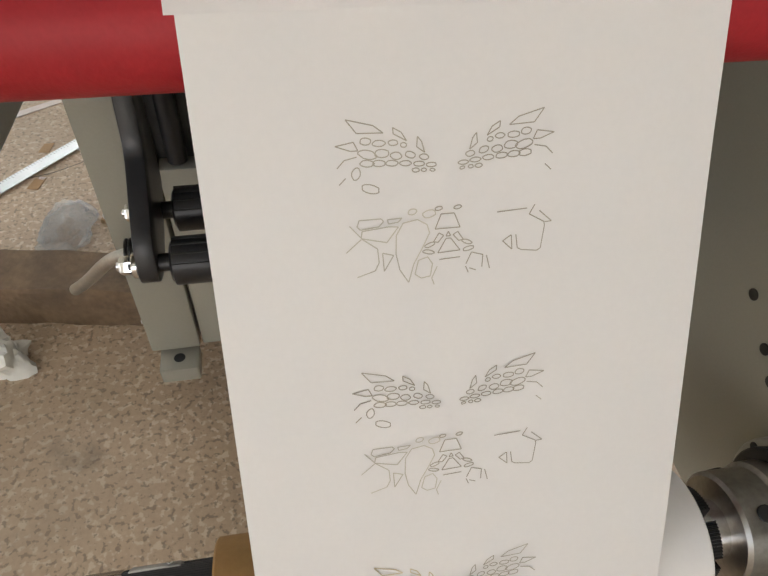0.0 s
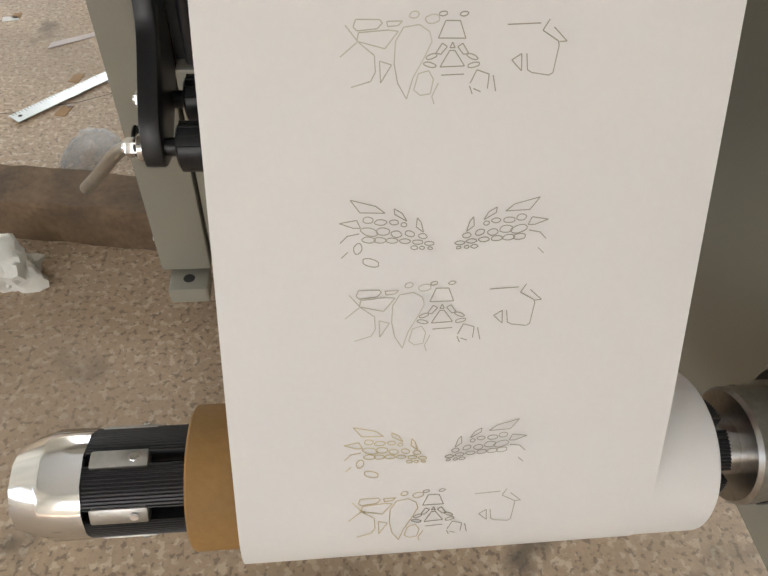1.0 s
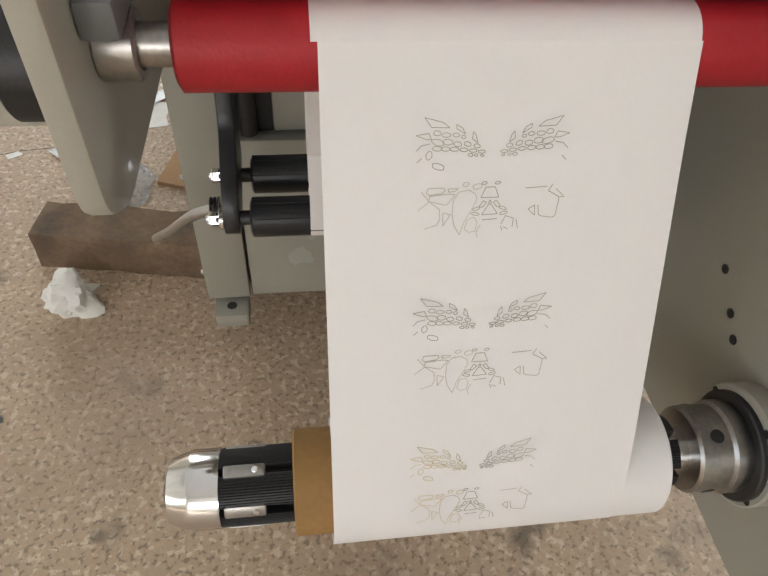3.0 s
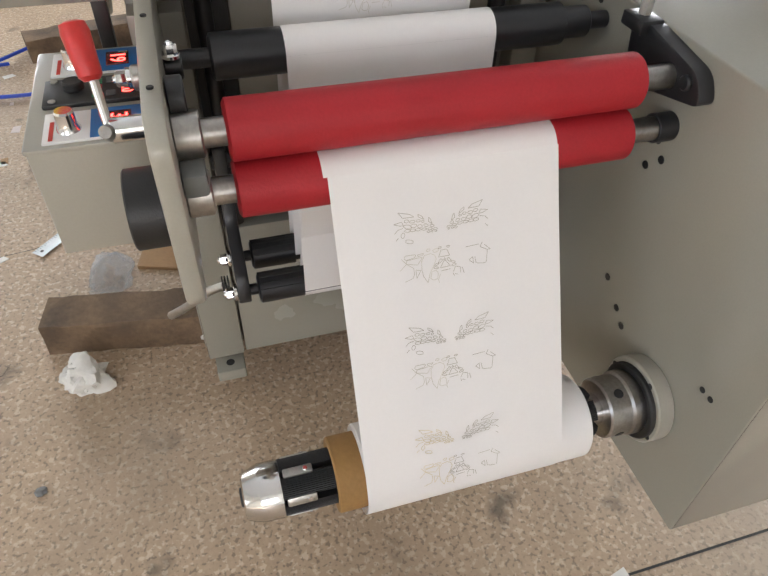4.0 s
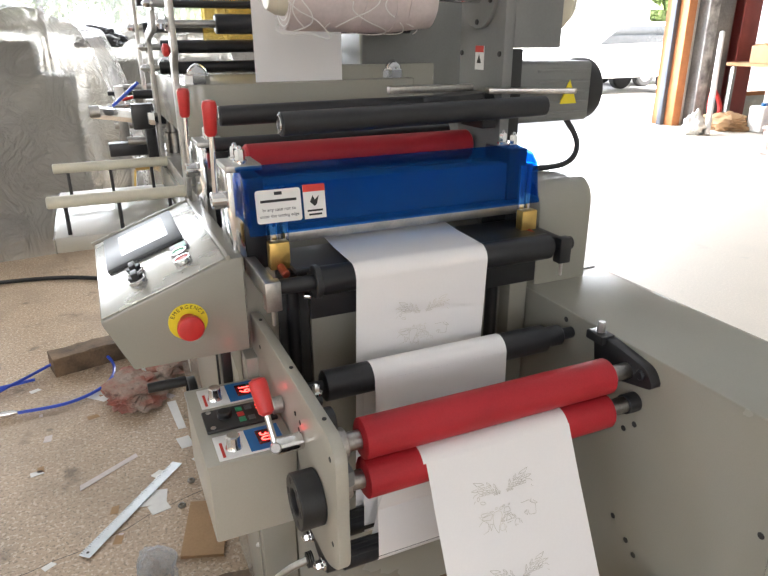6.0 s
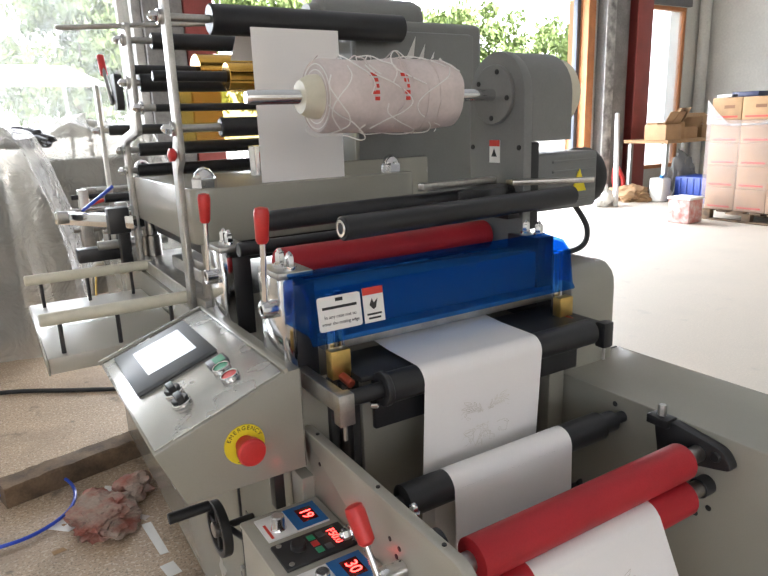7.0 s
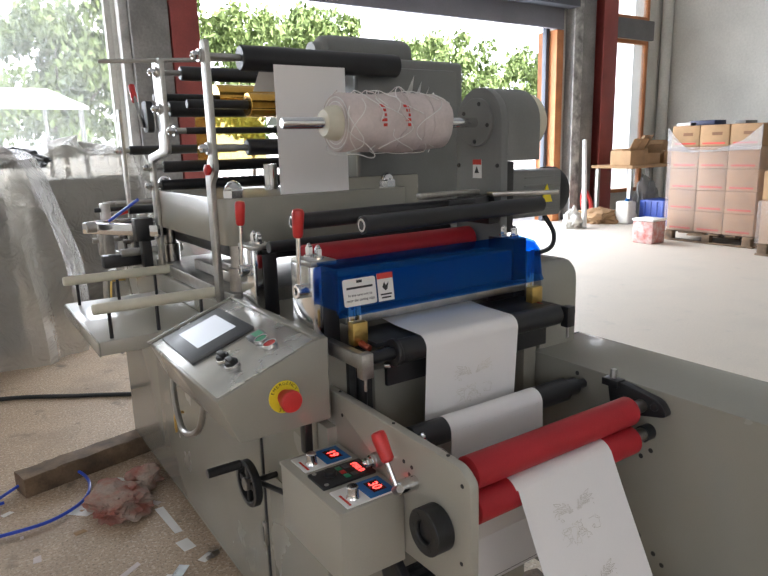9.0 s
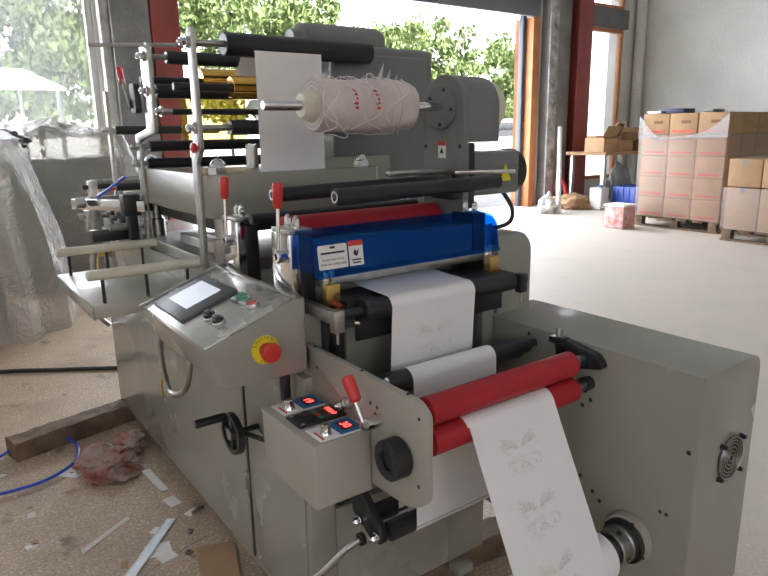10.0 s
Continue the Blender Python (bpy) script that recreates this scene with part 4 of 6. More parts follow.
sg = part("notice_label", put(slab(rounded(((-0.056, -0.026), (0.014, -0.026), (0.014, 0.024), (-0.056, 0.024)), 0.005), "z", 0, 0.0008, 0), LM), WHITE, guard, "white notice label")
part("notice_text", lettering("In any case not to", 0.0072, LM @ pose(-0.021, -0.006, 0.0011), lettering("enter the cutting edge", 0.0068, LM @ pose(-0.021, -0.0155, 0.0011))), INK, press)
bm = None
for k, w in enumerate((0.012, 0.056)):
    bm = put(box(-0.021 - w / 2, -0.021 + w / 2, 0.0155 - k * 0.0115, 0.0205 - k * 0.0115, 0.0008, 0.0011, 0), LM) if bm is None else merge(bm, put(box(-0.021 - w / 2, -0.021 + w / 2, 0.0165 - k * 0.0115, 0.0205 - k * 0.0115, 0.0008, 0.0011, 0), LM))
part("notice_bars", bm, INK, press)
sg = part("warning_label", put(box(0.018, 0.053, -0.026, 0.026, 0, 0.0008, 0), LM), WHITE, guard, "white and red warning label")
part("warning_band", put(box(0.018, 0.053, 0.0155, 0.0265, 0.0008, 0.0011, 0), LM), REDINK, press)
part("warning_mark", put(slab(((0.028, 0.0), (0.033, 0.01), (0.036, 0.003), (0.043, 0.009), (0.039, -0.004), (0.035, -0.007)), "z", 0.0008, 0.0011, 0), LM), INK, press)
part("warning_bars", put(box(0.023, 0.048, -0.015, -0.012, 0.0008, 0.0011, 0, bm=box(0.025, 0.046, -0.021, -0.018, 0.0008, 0.0011, 0)), LM), INK, press)
part("feed_table", slab(rounded(((0.238, 0.868), (0.36, 0.868), (0.36, 0.878), (0.238, 0.876)), 0.002), "x", -0.15, 0.32, 0), BLACK, press)
part("feed_apron", box(-0.128, 0.3, 0.24, 0.25, 0.79, 0.868, 0.002), BLACK, press)
for x, s in ((-0.196, -1), (0.33, 1)):
    br = part("guide_bracket", box(x - 0.009, x + 0.009, 0.2, 0.362, 0.845, 0.872, 0.002), ZINC if s < 0 else BLACK, press)
    part("bracket_clamp", box(x - 0.012, x + 0.012, 0.196, 0.216, 0.83, 0.876, 0.002), ZINC if s < 0 else BLACK, br)
    part("clamp_screw", cyl((x, 0.206, 0.808), (x, 0.206, 0.832), 0.003, 10), ZINC, br)
    bx = -0.165 if s < 0 else 0.3
    bb = part("brass_block", box(bx - 0.015, bx + 0.017, 0.27, 0.29, 0.868, 0.912, 0.002), BRASS, press, "brass guide block")
    part("thumb_screw", cyl((bx, 0.27, 0.873), (bx + 0.002, 0.243, 0.868), 0.0065, 16), mat("red_copper", (0.35, 0.07, 0.04), 0.35, 0.6), bb)
    part("guard_pillar", cyl((bx, 0.3, 0.87), (bx, 0.3, 0.99), 0.007, 14), CHROME, press)
    part("guard_pillar", cyl((bx + 0.02, 0.31, 0.87), (bx + 0.02, 0.31, 0.99), 0.007, 14), CHROME, press)
part("bracket_bolt", cyl((-0.14, 0.232, 0.835), (-0.13, 0.225, 0.835), 0.006, 12), CHROME, press)

# tension bars over the head
for a, b, r in (((-0.152, 0.272, 1.097), (0.335, 0.3, 1.1), 0.0175), ((-0.21, 0.46, 1.095), (0.36, 0.46, 1.098), 0.0165)):
    tb = part("tension_bar", cyl(a, b, r, 32, 0.002), BLACK, press, "black tension bar")
    part("bar_end", pipe(a, (a[0] - 0.002, a[1], a[2]), r * 0.72, r * 0.45, 24), CHROME, tb)
    part("bar_core", cyl((a[0] + 0.001, a[1], a[2]), (a[0] - 0.0015, a[1], a[2]), r * 0.35, 14, 0.0003), DARK, tb)
part("bar_bracket", slab(rounded(((0.13, 0.4), (0.2, 0.395), (0.28, 0.43), (0.3, 0.5), (0.27, 0.53), (0.23, 0.47)), 0.012), "z", 1.1, 1.118, 0.002), BLACK, press)
part("bar_lever", box(0.09, 0.26, 0.44, 0.458, 1.122, 1.135, 0.002), STEEL, press)
part("bar_lever", slab(((0.28, 0.42), (0.42, 0.325), (0.43, 0.34), (0.29, 0.45)), "z", 1.117, 1.127, 0.002), STEEL, press)
part("bar_mount", box(0.27, 0.3, 0.42, 0.5, 1.05, 1.1, 0.002), BLACK, press)

DRAWN = False
# waste rewind tower
TX, TY, TZ = 0.31, 0.517, 1.28
pts = [(TY - 0.08, 0.85), (TY + 0.08, 0.85)] + [(TY + 0.08 * math.cos(radians(a)), TZ + 0.08 * math.sin(radians(a))) for a in range(0, 181, 12)]
tower = part("rewind_tower", slab(pts, "x", TX, TX + 0.022, 0.004), GREYP, press, "grey rewind tower")
part("tower_flange", cyl((TX, TY, TZ), (TX - 0.01, TY, TZ), 0.056, 40), GREYP, tower)
for a in (30, 110, 190, 270):
    part("screw", cyl((TX - 0.01, TY + 0.044 * math.cos(radians(a)), TZ + 0.044 * math.sin(radians(a))), (TX - 0.0125, TY + 0.044 * math.cos(radians(a)), TZ + 0.044 * math.sin(radians(a))), 0.005, 10, 0.0004), BLACKP, tower)
for y, z in ((TY - 0.068, 1.18), (TY + 0.068, 1.18), (TY - 0.068, 1.0), (TY + 0.068, 1.0), (TY - 0.068, 1.09)):
    part("screw", cyl((TX, y, z), (TX - 0.003, y, z), 0.005, 10, 0.0004), BLACKP, tower)
part("gear_housing", slab([(TY + 0.078 * math.cos(radians(a)), TZ + 0.078 * math.sin(radians(a))) for a in range(0, 181, 12)] + [(TY - 0.078, 1.19), (TY + 0.078, 1.19)], "x", TX + 0.022, TX + 0.13, 0.004), GREYP, tower)
part("brake_cap", lathe((TX + 0.13, TY, TZ), (TX + 0.18, TY, TZ), ((0, 0.066), (0.1, 0.068), (0.6, 0.068), (0.8, 0.058), (1, 0.052)), 40), CREAM, tower, "cream brake housing")
tl = part("tower_label", box(TX - 0.0015, TX, TY - 0.014, TY + 0.016, 1.15, 1.194, 0), WHITE, tower, "small warning label")
part("tower_label_band", box(TX - 0.0018, TX - 0.0014, TY - 0.014, TY + 0.016, 1.182, 1.194, 0), REDINK, press)
part("tower_label_mark", slab(((TY - 0.006, 1.162), (TY + 0.002, 1.178), (TY + 0.01, 1.162)), "x", TX - 0.0018, TX - 0.0014, 0), INK, press)
servo = part("servo_motor", slab(rounded(((0.45, 1.05), (0.57, 1.05), (0.57, 1.165), (0.45, 1.165)), 0.012), "x", 0.36, 0.53, 0.003), GREYP, press, "grey drive motor")
for k in range(5):
    part("cooling_fin", box(0.4, 0.525, 0.447, 0.4505, 1.065 + 0.02 * k, 1.07 + 0.02 * k, 0.0008), GREYP, servo)
part("motor_cap", slab([(0.51 + 0.062 * math.cos(radians(a)), 1.107 + 0.062 * math.sin(radians(a))) for a in range(0, 360, 15)], "x", 0.53, 0.565, 0.006), BLACKP, servo)
part("gearbox", box(0.322, 0.36, 0.445, 0.575, 1.02, 1.189, 0.004), BLACKP, servo)
part("warning_triangle", slab(((0.455, 1.085), (0.495, 1.085), (0.475, 1.13)), "y", 0.4455, 0.4485, 0.0), YELLOW, servo, "yellow warning triangle")
part("motor_cable", wire(((0.5, 0.48, 1.052), (0.52, 0.46, 1.0), (0.47, 0.44, 0.965), (0.34, 0.46, 0.96)), 0.006), CABLE, press)

DRAWN = True
# stamping head behind
die = part("die_head", slab(rounded(((-0.215, 0.835), (0.33, 0.835), (0.33, 1.46), (-0.215, 1.46)), 0.045), "z", 1.0, 1.125, 0.004), PAINT, press)
part("die_plate", box(-0.17, 0.28, 0.86, 1.43, 0.955, 0.999, 0.003), BLACK, press)
part("die_bed", box(-0.215, 0.325, 0.83, 1.47, 0.85, 0.885, 0.003), ZINC, press)
part("die_shim", box(-0.18, -0.1, 0.88, 1.2, 0.89, 0.92, 0.003), ZINC, press)
part("die_shim", box(-0.185, -0.12, 0.9, 1.0, 0.925, 0.945, 0.002), STEEL, press)
for x, y in ((-0.18, 0.875), (-0.178, 1.415), (0.285, 0.9), (0.285, 1.41)):
    part("guide_column", lathe((x, y, 0.885), (x, y, 1.0), ((0, 0.026), (0.5, 0.026), (0.52, 0.02), (1, 0.02)), 28), STEEL, press)
    nb = part("column_nut", hexnut((x, y, 1.125), (x, y, 1.148), 0.026), CHROME, press, "large chromed cap nut")
    part("nut_dome", lathe((x, y, 1.148), (x, y, 1.17), ((0, 0.021), (0.4, 0.019), (0.8, 0.011), (1, 0.003)), 20), CHROME, nb)
part("die_cylinder", cyl((0.03, 1.1, 1.125), (0.03, 1.1, 1.2), 0.02, 24), CHROME, press)
part("die_lamp", cyl((0.08, 1.0, 1.17), (0.08, 0.985, 1.17), 0.014, 16), REDP, press)
part("die_label", box(-0.2165, -0.2148, 0.93, 0.955, 1.055, 1.1, 0), WHITE, press)
part("drive_panel", box(0.22, 0.58, 0.93, 0.96, 0.85, 1.5, 0.012), GREYP, press)
part("drive_panel", box(0.12, 0.4, 0.9, 0.925, 0.85, 1.16, 0.006), PAINT, press)
part("rear_cabinet", box(0.33, 0.64, 0.965, 1.5, 0.85, 1.535, 0.02, 3), GREYP, press)
part("top_motor", lathe((0.27, 1.25, 1.59), (0.63, 1.25, 1.59), ((0, 0.03), (0.08, 0.035), (0.1, 0.052), (0.2, 0.056), (0.95, 0.056), (1, 0.05)), 28), GREYP, press, "grey motor on the rear cabinet")
part("motor_foot", box(0.36, 0.6, 1.2, 1.3, 1.534, 1.55, 0.003), GREYP, press)
# web arms
A1 = rounded(((0.905, 0.85), (0.94, 0.85), (0.94, 1.19), (0.905, 1.24), (0.905, 1.535), (0.872, 1.535), (0.872, 1.19), (0.905, 1.16)), 0.012)
part("web_arm", slab(A1, "x", -0.226, -0.214, 0.001), ZINC, press, "bent grey steel web arm")
part("web_arm_knob", lathe((-0.228, 0.885, 1.2), (-0.245, 0.885, 1.2), ((0, 0.006), (0.3, 0.013), (0.8, 0.013), (1, 0.006)), 18), REDP, press)
A2 = rounded(((1.36, 0.85), (1.4, 0.85), (1.4, 1.24), (1.27, 1.26), (1.27, 1.54), (1.2, 1.54), (1.2, 1.245), (1.36, 1.22)), 0.014)
part("web_arm", slab(A2, "x", -0.226, -0.214, 0.001), ZINC, press, "bent grey steel web arm")
A3 = rounded(((1.72, 0.85), (1.75, 0.85), (1.75, 1.42), (1.72, 1.42)), 0.012)
part("web_arm", slab(A3, "x", -0.226, -0.214, 0.001), ZINC, press)
WEBTOP = (0.905, 1.498)
for y, z, r, x0, x1 in ((WEBTOP[0], WEBTOP[1], 0.03, -0.13, 0.33), (1.235, 1.5, 0.02, -0.16, 0.33), (0.9, 1.255, 0.02, -0.13, 0.33), (1.235, 1.385, 0.022, -0.2, 0.33), (1.12, 1.31, 0.009, -0.2, 0.33), (1.38, 1.2, 0.018, -0.19, 0.3), (1.38, 1.14, 0.016, -0.2, 0.3), (1.735, 1.26, 0.016, -0.2, 0.2)):
    rr = part("web_roller", cyl((x0, y, z), (x1, y, z), r, 28, 0.003), BLACK, press, "black anodised web roller")
    part("shaft", cyl((-0.226, y, z), (x1 + 0.01, y, z), 0.008, 12), ZINC, rr)
    bolt((-0.226, y, z), (-1, 0, 0), 0.011, 0.024)
part("top_rod", cyl((-0.36, 1.3, 1.535), (0.3, 0.98, 1.535), 0.006, 10), ZINC, press)
fl = part("foil_brake", slab(rounded(((1.29, 1.32), (1.35, 1.32), (1.35, 1.41), (1.29, 1.41)), 0.02), "x", -0.245, -0.226, 0.002), BLACKP, press)
part("brake_lever", cyl((-0.25, 1.33, 1.33), (-0.25, 1.4, 1.45), 0.005, 10), STEEL, fl)
part("brake_grip", cyl((-0.25, 1.39, 1.425), (-0.25, 1.415, 1.475), 0.0095, 14), REDP, fl)

DRAWN = False
# side table
tbl = part("side_table", box(-0.512, L - 0.004, 0.905, 1.405, 0.768, 0.803, 0.004), PAINT_LIGHT, press, "glossy cream side table")
part("table_edge", box(-0.515, -0.511, 0.903, 1.407, 0.767, 0.801, 0.0015), PAINT, tbl)
for y in (0.925, 1.355):
    part("table_rail", cyl((-0.516, y, 0.878), (-0.2, y, 0.878), 0.0135, 20, 0.003), CREAM, tbl, "cream nylon rail")
    for x in (-0.48, -0.37, -0.26):
        part("rail_post", cyl((x, y, 0.802), (x, y, 0.872), 0.0045, 10), BLACK, tbl)
DRAWN = True
# feeding gear at the far end
feed = part("feed_frame", box(-0.36, L, 1.55, 1.6, 0.86, 0.9, 0.003), BLACK, press)
part("feed_bracket", box(-0.224, -0.2, 1.5, 1.98, 0.85, 0.9, 0.003), ZINC, press)
rnd = random.Random(5)
for k in range(16):
    y, z = 1.5 + 0.028 * k, 0.9 + 0.16 * rnd.random()
    x0 = -0.36 + 0.12 * rnd.random()
    part("feed_rod", cyl((x0, y, z), (-0.1, y, z), 0.006 + 0.008 * rnd.random(), 14), (CHROME, BLACK, ZINC, STEEL)[k % 4], feed)
    if k % 3 == 0:
        part("feed_clamp", box(x0 + 0.02, x0 + 0.05, y - 0.02, y + 0.02, 0.852, z + 0.025, 0.003), (BLACK, ZINC)[k % 2], feed)
part("feed_knob", cyl((-0.4, 1.55, 1.0), (-0.37, 1.55, 1.0), 0.018, 18), ZINC, feed)
part("feed_slide", put(box(-0.16, 0.16, -0.02, 0.02, -0.018, 0.018, 0.003), Matrix.Translation((-0.3, 1.5, 0.99)) @ Matrix.Rotation(radians(-58), 4, "Z")), CHROME, feed)
part("feed_slide_block", box(-0.29, -0.235, 1.38, 1.43, 0.96, 1.03, 0.003), BLACK, feed)
part("air_tube", wire(((-0.33, 1.55, 1.02), (-0.3, 1.5, 1.05), (-0.26, 1.44, 1.09)), 0.005), BLUETUBE, feed, "blue air tube")
part("red_tube", wire(((-0.3, 1.6, 1.03), (-0.2, 1.6, 1.05), (0.0, 1.6, 1.06)), 0.005), REDP, feed)

# ---- paper and rolls on the press ----
def web_sheet(path, x_left, x_right, name, label, thick=0.0004, steps=10):
    """A web that runs through (y, z) points; its edges shift from x_left[k] to x_right[k]."""
    t = bmesh.new()
    rows = []
    n = len(path)
    for k, (y, z) in enumerate(path):
        f = k / (n - 1)
        a, b = x_left(f), x_right(f)
        rows.append([t.verts.new((a + (b - a) * i / steps, y, z)) for i in range(steps + 1)])
    for p, q in zip(rows, rows[1:]):
        for i in range(steps):
            t.faces.new((p[i], p[i + 1], q[i + 1], q[i]))
    bmesh.ops.recalc_face_normals(t, faces=t.faces[:])
    bmesh.ops.solidify(t, geom=t.faces[:], thickness=thick)
    return single(name, t, PAPER, label, "paper web")


def arc(c, r, a0, a1, n=10):
    return [(c[0] + r * math.cos(radians(a0 + (a1 - a0) * k / n)), c[1] + r * math.sin(radians(a0 + (a1 - a0) * k / n))) for k in range(n + 1)]


ROLL_R = 0.0515
r3, r4, rd = 0.0236, 0.0246, 0.0216
front = [(0.42, 0.892), (0.3, 0.8835)] + arc(GUIDE, r3, 90, 180) + arc(DANCE1, rd, 0, -180)[0:0] + arc((DANCE1[0], DANCE1[1]), rd, 20, -160) + arc(IDLER, r4, 5, 180, 16) + arc(DANCE2, rd, 180, 345)
front += [(0.02, 0.7035), (-0.015, 0.7045)]
front += arc(LOW, 0.0283, 70, 150, 8)
web_sheet(front, lambda f: -0.066, lambda f: 0.169 + 0.003 * f, "paper_web", "white paper web with faint foil-stamped line patterns running over the rollers")
NIPP = Vector(LOW) + 0.0283 * Vector((math.cos(radians(150)), math.sin(radians(150))))
CEN = Vector(AX)
d = CEN - NIPP
ang = math.degrees(math.atan2(-d.y, -d.x)) + math.degrees(math.acos((ROLL_R + 0.0006) / d.length))
TAN = CEN + (ROLL_R + 0.0006) * Vector((math.cos(radians(ang)), math.sin(radians(ang))))
down = [tuple(NIPP.lerp(TAN, k / 12)) for k in range(13)] + arc(AX, ROLL_R + 0.0006, ang, ang + 150, 20)[1:]
web_sheet(down, lambda f: -0.062 - 0.001 * f, lambda f: 0.173 + 0.001 * f, "paper_web", "white paper web with faint foil-stamped patterns winding onto the roll")
roll = thing("paper_roll", (0.07, AX[0], AX[1] - ROLL_R), "roll of white stamped paper wound on a brown card tube", "paper roll")
part("wound_paper", pipe((-0.06, *AX), (0.216, *AX), ROLL_R, 0.0428, 72), PAPER, roll)
part("card_tube", pipe((-0.092, *AX), (0.2, *AX), 0.0434, 0.0322, 60), CORE, roll, "brown cardboard tube")
for k in range(4):
    part("paper_edge", pipe((-0.0606, *AX), (-0.0602, *AX), ROLL_R - 0.001 - 0.0016 * k, ROLL_R - 0.0018 - 0.0016 * k, 60), PAPER, roll)


WING0 = 0.06


def motif(kind, side):
    """Thin closed and open foil lines of one half of a stamped figure, as (x, v) runs in metres from its middle."""
    runs = []

    def line(pts, closed=False, unit=0.00022):
        runs.append(([(x * unit, v * unit) for x, v in pts], closed))

    def cell(x, v, w, h, tilt=0.12):
        line([(x + w * math.cos(q * 0.524) * (1 + 0.1 * math.sin(q * 2 + x)), v + h * math.sin(q * 0.524) + tilt * w * math.cos(q * 0.524)) for q in range(12)], True)

    if kind == "wing":
        k = 1 if side > 0 else -1

        def wing_line(pts, closed=False):
            line([(k * x, v) for x, v in pts], closed)
        wing_line(((128, 48), (147, 63), (200, 77), (180, 50)), True)
        wing_line(((82, 30), (92, 47), (109, 57), (108, 45)), True)
        wing_line(((46, 5), (52, 27), (60, 37), (62, 17)), True)
        wing_line(((179, 17), (187, 34), (223, 28), (194, 17)), True)
        wing_line(((182, 5), (207, 0), (222, -15)))
        wing_line(((206, -35), (220, -48)))
        for row, (v0, rise, n, w, h) in enumerate(((-33, 4, 3, 5.5, 3.2), (-22, 15, 6, 12, 4.8), (-3, 15, 5, 13, 6.5), (22, 12, 4, 9, 5))):
            for c in range(n):
                u = (c + 0.3 + 0.25 * (row % 2)) / n
                x = 22 + (60, 150, 155, 150)[row] * u + (0, 0, 20, 52)[row] * (1 - u)
                cell(k * (x + 3 * math.sin(7 * x)), v0 + rise * u + 2 * math.sin(5 * x), w * (0.75 + 0.75 * u) * (1 + 0.2 * math.sin(3 * x)), h * (0.85 + 0.6 * u), (0.12 + 0.1 * math.sin(x)) * k)
        if k < 0:
            cell(-158, -60, 18, 9, -0.25)
            cell(-185, -28, 9, 12, 0.3)
    elif side < 0:
        line(((-185, 78), (-190, 65), (-183, 58), (-145, 62), (-135, 72), (-140, 78)), True)
        line(((-127, 75), (-125, 66), (-105, 68), (-97, 76)), True)
        line(((-87, -65), (-105, -35), (-112, 0), (-110, 40), (-95, 65), (-65, 70), (-45, 58), (-40, 40), (-55, 10), (-75, -25), (-87, -65)))
        line(((-183, 40), (-180, 55), (-125, 60), (-105, 58), (-130, 27)), True)
        line(((-205, 68), (-180, 38), (-150, 15), (-148, -15), (-157, -32), (-195, -43)))
        line(((-215, 12), (-183, 38)))
        line(((-140, 5), (-117, -2), (-138, -35)), True)
        cell(-75, 87, 9, 6)
        cell(-40, 80, 14, 8)
        line(((-73, -48), (-65, -18), (-45, -12), (-35, -28), (-40, -55), (-60, -58)), True)
        line(((-25, -35), (-37, -60), (-32, -75)))
    else:
        for m in (-1, 1):
            cell(m * 20, 90, 8, 4)
            cell(m * 40, 14, 11, 4.5, -0.3 * m)
            cell(m * 43, -1, 12, 4.5, 0.2 * m)
            line(((m * 32, 20), (m * 20, 38), (m * 10, 32), (m * 22, 18)), True)
        line(((-28, 47), (-15, 78), (13, 78), (25, 47)), True)
        line(((-23, -5), (-5, 25), (5, 25), (25, -3)), True)
        line(((-5, 30), (0, 40), (5, 30)), True)
        line(((-20, -20), (25, -18)))
        line(((38, -35), (50, -10), (75, -18), (73, -45)))
        line(((37, -40), (43, -55)))
        line(((45, -45), (60, -51)))
        line(((83, -20), (90, -50)))
        line(((147, 20), (151, -10), (160, -15), (195, -20), (203, -15), (210, 35), (208, 43), (175, 62), (187, 82)))
        line(((118, 8), (137, 20), (139, -12)), True)
        line(((105, 72), (170, 75)))
        line(((197, 68), (225, 43), (210, 42)))
    return runs


def stamp(bm, runs, place, wide=0.0005):
    for pts, closed in runs:
        q = [place(*p) for p in pts]
        if closed:
            q.append(q[0])
        for a, b in zip(q, q[1:]):
            dx, n = (b[0] - a[0]), (a[1] + b[1]).normalized()
            s = n.cross(dx)
            if s.length < 1e-9:
                continue
            s = s.normalized() * wide / 2
            bm.faces.new([bm.verts.new(v) for v in (a[0] - s, a[0] + s, b[0] + s, b[0] - s)])
    return bm


def on_down(cx, along):
    """Places figure points on the sheet between the nip and the roll, along metres below the nip."""
    total = (TAN - NIPP).length
    dirn = (TAN - NIPP).normalized()
    nrm = Vector((0, -abs(dirn.y), abs(dirn.x)))
    if nrm.y > 0:
        nrm = -nrm

    def f(x, v):
        s = along - v
        if s <= total:
            p = NIPP + dirn * s
            n = Vector((0, dirn.y, -dirn.x))
            if n.y > 0:
                n = -n
            return Vector((cx + x, p.x, p.y)) + n * 0.0005, n
        a = radians(ang) + (s - total) / ROLL_R
        n = Vector((0, math.cos(a), math.sin(a)))
        return Vector((cx + x, AX[0], AX[1])) + n * (ROLL_R + 0.0012), n
    return f


